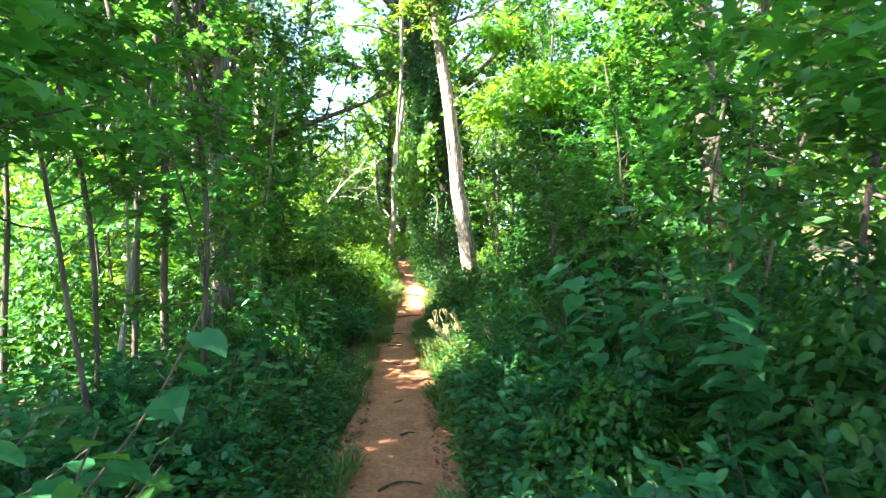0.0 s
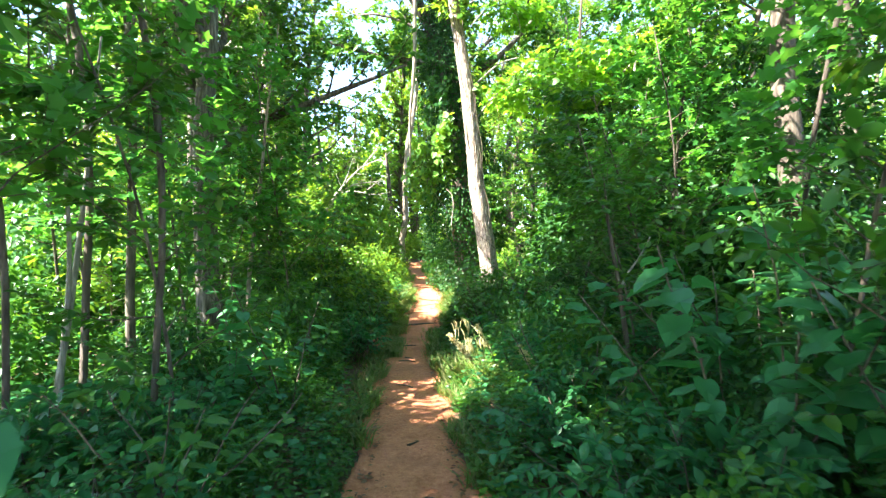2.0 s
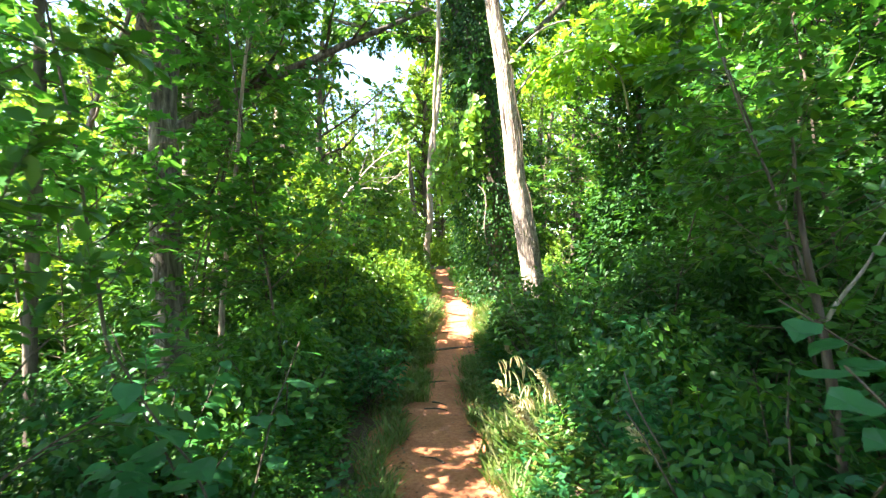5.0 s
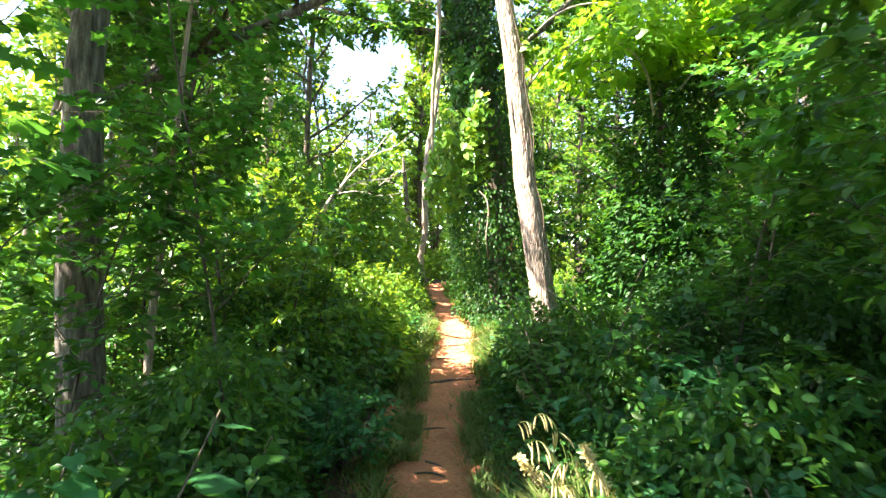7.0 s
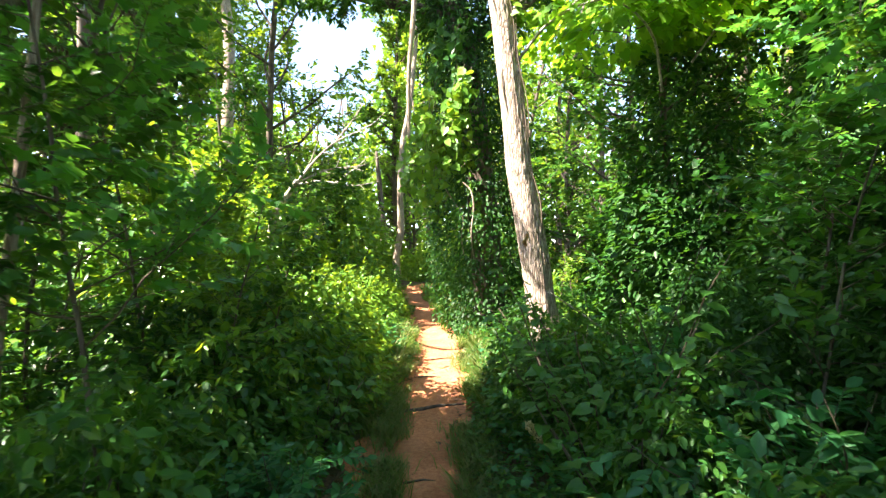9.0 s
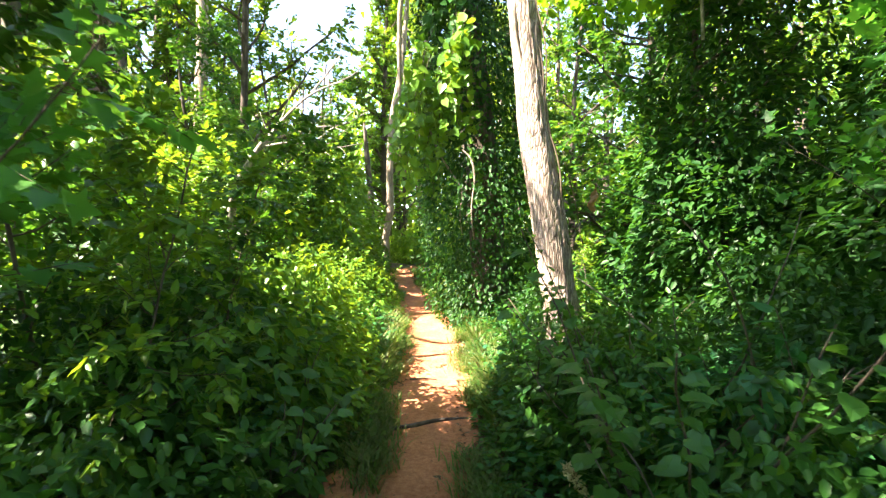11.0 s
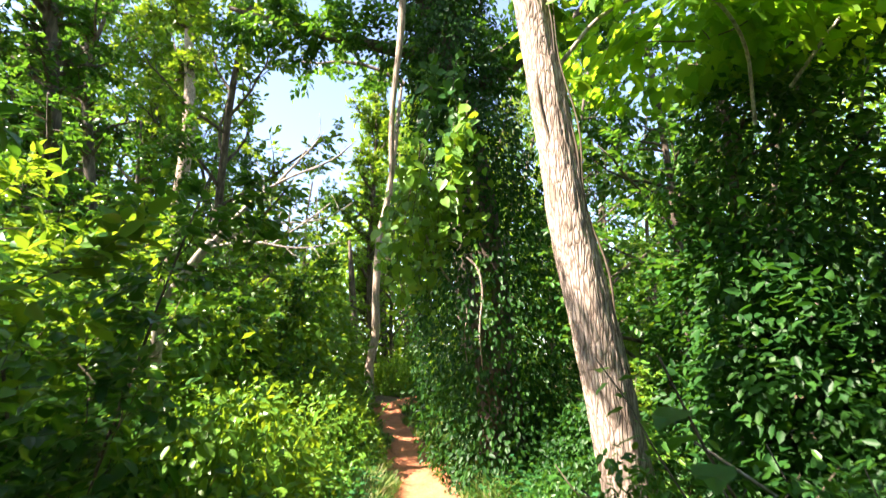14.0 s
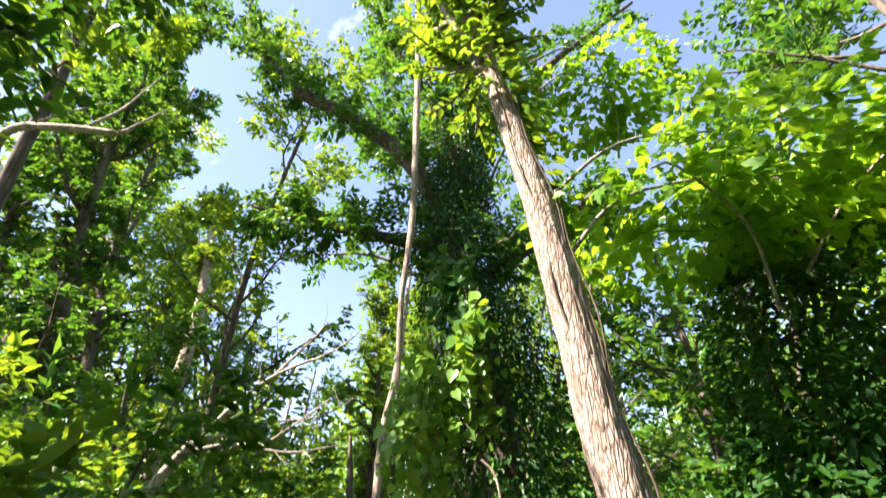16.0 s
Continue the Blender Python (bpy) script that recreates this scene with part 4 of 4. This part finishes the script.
def vine_canopy():
    """Sunlit vine leaves heaped over the branches between two trees."""
    root = make_mound("vine_canopy", 97, 1.35, 0.6, 1150, 0.12, HEART, LEAF_VINE, "heap of sunlit climbing vine leaves hanging between the trees", "", 3, "vine", -0.25, 0.7)
    root.matrix_basis = pose(1.9, 12.2, 5.0)
    base = np.array([1.9, 12.2, 5.0])
    for pts in ([(0.25, 12.05, 4.3), (0.8, 11.9, 5.0), (1.8, 11.9, 5.3), (2.9, 12.2, 5.6)], [(0.15, 12.05, 5.0), (0.9, 11.7, 5.6), (1.9, 11.5, 5.5)], [(2.5, 12.6, 4.2), (2.2, 12.1, 4.9), (1.3, 11.6, 5.2), (0.9, 11.3, 4.8)]):
        part("vine_stem", tubes_mesh("vine_stem", [smooth_line(np.array(pts) - base, np.linspace(0.022, 0.01, len(pts)))], BARK_GREY, 6), root)
    heaps = [root]
    for x, y, z, turn, k in ((1.1, 12.2, 6.7, 25, 0.62), (3.2, 11.9, 5.4, 80, 1.0), (4.3, 12.2, 5.6, 200, 1.05), (5.4, 12.8, 5.9, 260, 1.1)):
        m = pose(x, y, z, 0, 0, turn) @ Matrix.Scale(k, 4)
        heaps.append(copy_thing(root, m))
        heaps[-1].matrix_basis = m
    for ob in heaps:
        tagged(ob, group="vine heaps between the trees")


vine_canopy()

put(big_leaf_plant(93, 1.95, 8, 17, 0.11, LEAF, "shoulder-high bush branch with broad bright green leaves"), [(0.5, 9.0, 0, 0.95), (0.7, 9.8, 200, 0.95), (-1.4, 1.15, 40, 0.8)])

# ---- dead wood ----
def dead_branch():
    root = thing("dead_leaning_branch", -3.2, 13.0, "bare pale dead tree stem with fanned leafless branches", "dead tree", z=float(ground_z(-3.2, 13.0)) - 0.1)
    b = np.array(root.location)
    r = np.random.default_rng(17)

    def ln(pts, r0, r1):
        return smooth_line(np.array(pts) - b, np.linspace(r0, r1, len(pts)))

    part("stem", tubes_mesh("stem", [ln([(-3.2, 13.0, b[2]), (-3.2, 12.8, 1.3), (-3.1, 12.45, 2.3), (-2.81, 12.4, 2.74), (-2.69, 12.4, 2.91)], 0.06, 0.035)], BARK_GREY, 10, 0.15), root)
    for pts, q in (([(-2.69, 12.4, 2.89), (-2.42, 12.4, 3.23), (-2.15, 12.4, 3.47), (-1.66, 12.35, 3.65), (-1.46, 12.3, 3.83)], 0.022),
                   ([(-2.15, 12.4, 3.47), (-1.92, 12.45, 3.78), (-1.8, 12.5, 4.0)], 0.014),
                   ([(-2.70, 12.4, 2.87), (-2.3, 12.45, 3.08), (-1.78, 12.5, 3.12), (-1.5, 12.5, 3.3)], 0.016),
                   ([(-2.70, 12.4, 2.85), (-2.35, 12.3, 2.89), (-1.9, 12.2, 2.78), (-1.53, 12.2, 2.85)], 0.016),
                   ([(-2.12, 12.25, 2.84), (-1.86, 12.3, 3.06), (-1.66, 12.3, 3.23)], 0.010),
                   ([(-2.75, 12.4, 2.82), (-2.6, 12.7, 3.2), (-2.5, 12.9, 3.7)], 0.014)):
        main = ln(pts, q, 0.004)
        branch = part("branch", tubes_mesh("branch", [main], BARK_GREY, 5), root)
        for q in branchlets(r, main, 4, 0.2, 0.9, 0.35, 0.8, 0.2, 0.0, 4):
            part("twig", tubes_mesh("twig", [q], BARK_GREY, 4), branch)


dead_branch()
single("fallen_branch", [(0.39, 10.5, 1.45), (0.76, 10.5, 1.2), (1.09, 10.5, 0.95), (1.55, 10.5, 0.6), (1.9, 10.5, 0.2)], [0.006, 0.01, 0.013, 0.016, 0.018], BARK_GREY,
       "thin bare dead branch leaning in the bushes", "dead branch", "branch", 5, 0.1)
single("hooked_dead_vine", [(-0.33, 14.0, 3.14), (-0.18, 14.0, 3.0), (-0.14, 14.0, 2.7), (-0.2, 14.0, 2.28), (-0.17, 14.1, 2.0), (-0.12, 14.4, 1.75)], [0.011, 0.014, 0.014, 0.011, 0.008, 0.006], BARK_PALE,
       "hooked bare dead vine stem before the ivy tree", "dead vine", "vine_stem", 6, 0.1)
single("hooked_dead_vine", [(-0.85, 14.3, 3.6), (-0.68, 14.3, 3.14), (-0.48, 14.3, 2.84), (-0.3, 14.2, 2.56), (-0.36, 14.3, 2.2), (-0.3, 14.5, 1.9)], [0.011, 0.014, 0.014, 0.011, 0.008, 0.006], BARK_PALE,
       "crooked bare dead vine climbing beside the ivy tree", "dead vine", "vine_stem", 6, 0.1)


def on_trail(pts, up):
    return [(x, y, float(ground_z(x, y)) + up) for x, y in pts]


single("crossing_root", on_trail([(-1.5, 10.66), (-1.24, 10.77), (-1.08, 10.88), (-0.93, 10.95), (-0.72, 11.06), (-0.55, 11.11), (-0.35, 11.1)], 0.022),
       [0.022, 0.028, 0.026, 0.02, 0.02, 0.014, 0.008], BARK, "woody tree root crossing the clay trail", "root", "root_wood", 8, 0.2)
for pts in ([(-0.9, 8.25), (-0.82, 8.3), (-0.72, 8.27), (-0.66, 8.22)], [(-0.84, 8.52), (-0.74, 8.46), (-0.68, 8.4)], [(-0.95, 9.3), (-0.8, 9.36), (-0.7, 9.34)],
            [(-0.42, 3.3), (-0.35, 3.42), (-0.25, 3.45), (-0.14, 3.4)], [(-0.36, 4.3), (-0.3, 4.36), (-0.24, 4.34)], [(-0.6, 6.9), (-0.68, 7.0), (-0.8, 7.02)], [(-0.5, 5.2), (-0.42, 5.3)],
            [(-1.0, 12.2), (-0.85, 12.25), (-0.7, 12.2)]):
    single("fallen_twig", on_trail(pts, 0.02), np.linspace(0.011, 0.005, len(pts)), TWIG, "short dark twig lying on the clay trail", "twig", "twig_wood", 5, 0.2, 3)


def seed_grass():
    """Sunlit grass clump with drooping pale seed heads."""
    rng = np.random.default_rng(95)
    root = thing("seed_grass_clump", 0.18, 7.1, "sunlit grass clump with drooping pale seed heads", "grass")
    P, W, U, S = [], [], [], []
    for i in range(1500):
        a = rng.uniform(0, 2 * math.pi)
        P.append((rng.normal(0, 0.16), rng.normal(0, 0.24), -0.01))
        W.append((math.cos(a) * 0.55, math.sin(a) * 0.55, 0.9))
        U.append((-math.cos(a), -math.sin(a), 0.7))
        S.append(rng.uniform(0.2, 0.5))
    part("blade_tuft", leaves_mesh("blade_tuft", np.array(P), np.array(W), np.array(U), np.array(S), BLADE, GRASS), root, kind="stuff")
    for i in range(14):
        a = rng.uniform(2.0, 4.4) if i % 3 else rng.uniform(0, 6.2)
        pts = [np.array([rng.normal(0, 0.08), rng.normal(0, 0.12), 0])]
        h = rng.uniform(0.42, 0.74)
        o = np.array([math.cos(a), math.sin(a), 0])
        for f, b in ((0.5, 0.08), (0.85, 0.2), (1.0, 0.34), (0.93, 0.44)):
            pts.append(pts[0] + o * b * h + [0, 0, h * f])
        ln = smooth_line(pts, [0.006, 0.005, 0.004, 0.003, 0.002], 3)
        stalk = part("stalk", tubes_mesh("stalk", [ln], GRASS, 4), root)
        tip = ln[0][-1]
        for k in range(4):
            q = ln[0][-1 - k]
            ln_, sw = rng.uniform(0.6, 1.15), rng.normal(0, 0.014, 2)
            head = smooth_line([q, q + [0.010 + sw[0], sw[1], -0.03 * ln_], q + [0.014 + 1.6 * sw[0], 1.6 * sw[1], -0.075 * ln_], q + [0.014 + 2 * sw[0], 2 * sw[1], -0.115 * ln_]], [0.0015, 0.006, 0.0065, 0.002], 3)
            part("seed_head", tubes_mesh("seed_head", [head], STRAW, 5), stalk)


seed_grass()
for k, (x, y, h) in enumerate([(0.25, 7.3, 0.75), (0.36, 6.6, 0.85), (0.5, 6.9, 0.8), (1.0, 5.9, 0.9), (0.35, 9.3, 0.6)]):
    r = np.random.default_rng(300 + k)
    root = thing("dried_seed_stalk", x, y, "leaning stalk with pale fluffy dried flower head", "weed")
    st = limb(r, (0, 0, -0.03), (r.normal(0, 0.2) - 0.5, r.normal(0, 0.2), 1), h, 0.005, 0.003, 6, 0.08)
    part("stalk", tubes_mesh("stalk", [st], TWIG, 4), root)
    n = 260
    f = 1 - 0.34 * r.random(n) ** 1.3
    pp = np.array([along(st, min(v, 0.999))[0] for v in f])
    part("flower_head", leaves_mesh("flower_head", pp + r.normal(0, 0.013, (n, 3)), r.normal(0, 1, (n, 3)) + [0, 0, 0.4], r.normal(0, 1, (n, 3)), r.uniform(0.016, 0.036, n), DIAMOND, STRAW), root, "pale dried flower head")


def dry_leaf():
    root = thing("hanging_dry_leaf", 1.0, 9.1, "curled brown dead leaf hanging from a bare twig", "leaf")
    b = np.array(root.location)
    r = np.random.default_rng(44)
    pts = np.array([(1.0, 9.1, b[2] - 0.05), (0.9, 9.0, 0.9), (0.6, 8.75, 1.5), (0.25, 8.5, 1.8), (-0.05, 8.38, 1.88), (-0.14, 8.33, 1.885)]) - b
    part("twig", tubes_mesh("twig", [smooth_line(pts, [0.006, 0.005, 0.0045, 0.003, 0.002, 0.0015])], TWIG, 5), root)
    V, F = [], []
    for i in range(9):
        for j in range(5):
            u, v = i / 8, (j - 2) / 2
            w = 0.045 * math.sin(math.pi * min(u * 0.9 + 0.08, 1)) * (1 + 0.25 * math.sin(u * 14))
            V.append((-0.14 - b[0] + 0.38 * w * v + 0.006 * math.sin(u * 7), 8.33 - b[1] + 0.03 * v * v + 0.012 * math.sin(u * 9), 1.88 - b[2] - 0.075 * u + 0.01 * v))
    F = [(i * 5 + j, i * 5 + j + 1, (i + 1) * 5 + j + 1, (i + 1) * 5 + j) for i in range(8) for j in range(4)]
    part("leaf_blade", mesh_from("leaf_blade", V, F, RUSSET), root, "curled brown leaf")


dry_leaf()

# ---- low growth ----


def undergrowth(seed, count, x_off, y_rng, heights, size, per, shape, material, name, label):
    r = np.random.default_rng(seed)
    y = r.uniform(*y_rng, count)
    side = np.where(r.random(count) < 0.5, -1, 1)
    off = x_off[0] + (x_off[1] - x_off[0]) * r.random(count) ** 1.4
    off += np.where((side < 0) & (y > 6.3) & (y < 10.4), 0.32, 0)
    x = trail_x(y) + side * off
    g = ground_z(x, y)
    h = r.uniform(*heights, count) * np.clip((off - 0.2) / 0.7, 0.35, 1)
    P, W, U, S = [], [], [], []
    for k in range(per):
        f = (k + 1) / per
        th = r.uniform(0, 2 * np.pi, count)
        o = np.stack([np.cos(th), np.sin(th), r.uniform(-0.3, 0.35, count)], 1)
        P.append(np.stack([x, y, g + h * f], 1) + o * 0.02 + r.normal(0, 0.02, (count, 3)))
        W.append(o)
        U.append(np.array([0, 0, 1.0]) + r.normal(0, 0.35, (count, 3)))
        S.append(size * r.uniform(0.6, 1.3, count) * (1.1 - 0.4 * f))
    ob = new(name, leaves_mesh(name, np.concatenate(P), np.concatenate(W), np.concatenate(U), np.concatenate(S), shape, material))
    return tagged(ob, label, "undergrowth", kind="stuff")


undergrowth(101, 8500, (0.45, 3.2), (0.3, 16), (0.12, 0.5), 0.062, 11, OVATE, LEAF, "herb_undergrowth", "knee-high green herbs covering the trail sides")
undergrowth(102, 2600, (0.6, 4.5), (0.3, 18), (0.15, 0.6), 0.10, 7, LOBED, LEAF_BROAD, "broad_herb_undergrowth", "lobed blue-green herb leaves over the forest floor")
undergrowth(103, 6000, (3, 12), (-2, 30), (0.15, 0.8), 0.15, 6, DIAMOND, LEAF, "outer_undergrowth", "green undergrowth on the wider forest floor")


def grass_rows():
    r = np.random.default_rng(120)
    n = 24000
    y = r.uniform(0.5, 22, n)
    side = np.where(r.random(n) < 0.5, -1, 1)
    x = trail_x(y) + side * (np.interp(y, [2.6, 4, 6.5, 8, 10, 12.4, 14.5, 17], [0.27, 0.36, 0.38, 0.34, 0.33, 0.44, 0.4, 0.3]) + 0.07 * np.sin(y * 5.1 + 2 * side) + np.abs(r.normal(0, 0.13, n)))
    keep = np.sin(y * 2.7 + side) + np.sin(y * 1.1) > -0.5
    x, y = x[keep], y[keep]
    n = len(x)
    th = r.uniform(0, 2 * np.pi, n)
    w = np.stack([np.cos(th) * 0.5, np.sin(th) * 0.5, np.full(n, 0.9)], 1)
    u = np.stack([-np.cos(th), -np.sin(th), np.full(n, 0.8)], 1)
    P = np.stack([x, y, ground_z(x, y) - 0.005], 1)
    ob = new("edge_grass", leaves_mesh("edge_grass", P, w, u, r.uniform(0.08, 0.26, n), BLADE, GRASS))
    tagged(ob, "short green grass along the clay trail edges", "grass", kind="stuff")


grass_rows()


def verge_grass():
    """Dense short tufts on the strips between the clay and the herbs."""
    r = np.random.default_rng(122)
    P, H = [], []
    for x0, y0, x1, y1, wide, count in ((-1.05, 8.5, -1.26, 11.6, 0.085, 5200), (-0.33, 8.4, -0.42, 10.4, 0.09, 3000), (-1.38, 11.8, -1.3, 13.6, 0.10, 2600), (-0.27, 12.3, -0.2, 14.0, 0.13, 2600)):
        for _ in range(count):
            f = r.random()
            if math.sin(f * 17 + x0 * 9) + math.sin(f * 7.3 + y0) < -0.75:
                continue
            x, y = x0 + (x1 - x0) * f + r.normal(0, wide), y0 + (y1 - y0) * f
            P.append((x, y, float(ground_z(x, y)) + 0.01))
            H.append(r.uniform(0.07, 0.2))
    n = len(P)
    th = r.uniform(0, 2 * np.pi, n)
    w = np.stack([np.cos(th) * 0.5, np.sin(th) * 0.5, np.full(n, 0.9)], 1)
    u = np.stack([-np.cos(th), -np.sin(th), np.full(n, 0.8)], 1)
    ob = new("verge_grass", leaves_mesh("verge_grass", np.array(P), w, u, np.array(H), BLADE, GRASS))
    tagged(ob, "bright green grass tufts on the bare clay verge", "grass", kind="stuff")


verge_grass()


def tall_grass():
    r = np.random.default_rng(121)
    n = 5500
    y = r.uniform(10.5, 18.5, n)
    side = np.where(r.random(n) < 0.5, -1, 1)
    x = trail_x(y) + side * (0.55 + np.abs(r.normal(0, 0.16, n)))
    th = r.uniform(0, 2 * np.pi, n)
    w = np.stack([np.cos(th) * 0.4, np.sin(th) * 0.4, np.full(n, 0.9)], 1)
    u = np.stack([-np.cos(th), -np.sin(th), np.full(n, 0.8)], 1)
    P = np.stack([x, y, ground_z(x, y) - 0.005], 1)
    ob = new("tall_edge_grass", leaves_mesh("tall_edge_grass", P, w, u, r.uniform(0.15, 0.42, n), BLADE, GRASS))
    tagged(ob, "sunlit yellow-green grass beside the sunny trail patch", "grass", kind="stuff")


tall_grass()


def litter():
    r = np.random.default_rng(130)
    n = 9000
    y = r.uniform(0.3, 22, n)
    side = np.where(r.random(n) < 0.5, -1, 1)
    x = trail_x(y) + side * (0.30 + 2.2 * r.random(n) ** 2.2)
    th = r.uniform(0, 2 * np.pi, n)
    w = np.stack([np.cos(th), np.sin(th), r.normal(0, 0.15, n)], 1)
    u = np.array([0, 0, 1.0]) + r.normal(0, 0.3, (n, 3))
    P = np.stack([x, y, ground_z(x, y) + 0.025], 1)
    ob = new("leaf_litter", leaves_mesh("leaf_litter", P, w, u, r.uniform(0.02, 0.06, n), OVATE, DRY))
    tagged(ob, "fallen dry brown leaves beside the trail", "leaf litter", kind="stuff")


litter()


def trail_debris():
    r = np.random.default_rng(131)
    n = 1500
    y = r.uniform(1.0, 20, n)
    x = trail_x(y) + np.sign(r.normal(0, 1, n)) * (0.36 - np.abs(r.normal(0, 0.12, n))).clip(0)
    th = r.uniform(0, 2 * np.pi, n)
    w = np.stack([np.cos(th), np.sin(th), r.normal(0, 0.1, n)], 1)
    u = np.array([0, 0, 1.0]) + r.normal(0, 0.3, (n, 3))
    P = np.stack([x, y, ground_z(x, y) + 0.036], 1)
    ob = new("trail_debris", leaves_mesh("trail_debris", P, w, u, r.uniform(0.008, 0.035, n), DIAMOND, DRY))
    tagged(ob, "small dry leaf bits scattered on the clay", "leaf litter", kind="stuff")


trail_debris()


def far_woods():
    r = np.random.default_rng(140)
    n = 85000
    th = r.uniform(0, 2 * np.pi, n)
    front = r.random(n) < 0.75
    th = np.where(front, r.uniform(math.radians(30), math.radians(150), n), th)
    d = r.uniform(27, 52, n)
    top = 11 + 4 * np.sin(th * 9) + 3 * np.sin(th * 23 + 1) + 0.12 * (d - 27)
    h = r.random(n) ** 1.25 * top - 0.3
    x, y = d * np.cos(th), 6 + d * np.sin(th)
    g = np.round(np.stack([x, y, h], 1) / 1.9) * 1.9
    P = g + r.normal(0, 0.55, (n, 3)) + [0, 0, 0.2]
    P[:, 2] += ground_z(x, y)
    W, U = r.normal(0, 1, (n, 3)), np.array([0, 0, 0.6]) + r.normal(0, 1, (n, 3))
    # Bright leaf colour stands in for hazy sunlight on the distant foliage.
    ob = new("far_woods", leaves_mesh("far_woods", P, W, U, r.uniform(0.35, 0.7, n), DIAMOND, LEAF_BRIGHT))
    tagged(ob, "dense green woodland foliage in the distance", "woodland", kind="stuff")
    lines = []
    for i in range(110):
        a, q = r.uniform(0, 2 * np.pi), r.uniform(24, 50)
        bx, by = q * math.cos(a), 6 + q * math.sin(a)
        bz = float(ground_z(bx, by)) - 0.2
        lines.append(limb(r, (bx, by, bz), (r.normal(0, 0.05), 0, 1), r.uniform(9, 15), r.uniform(0.1, 0.22), 0.05, 6, 0.03))
    tagged(new("far_trunks", tubes_mesh("far_trunks", lines, BARK, 6)), "brown trunks standing in the distant woods", "woodland", kind="stuff")


far_woods()
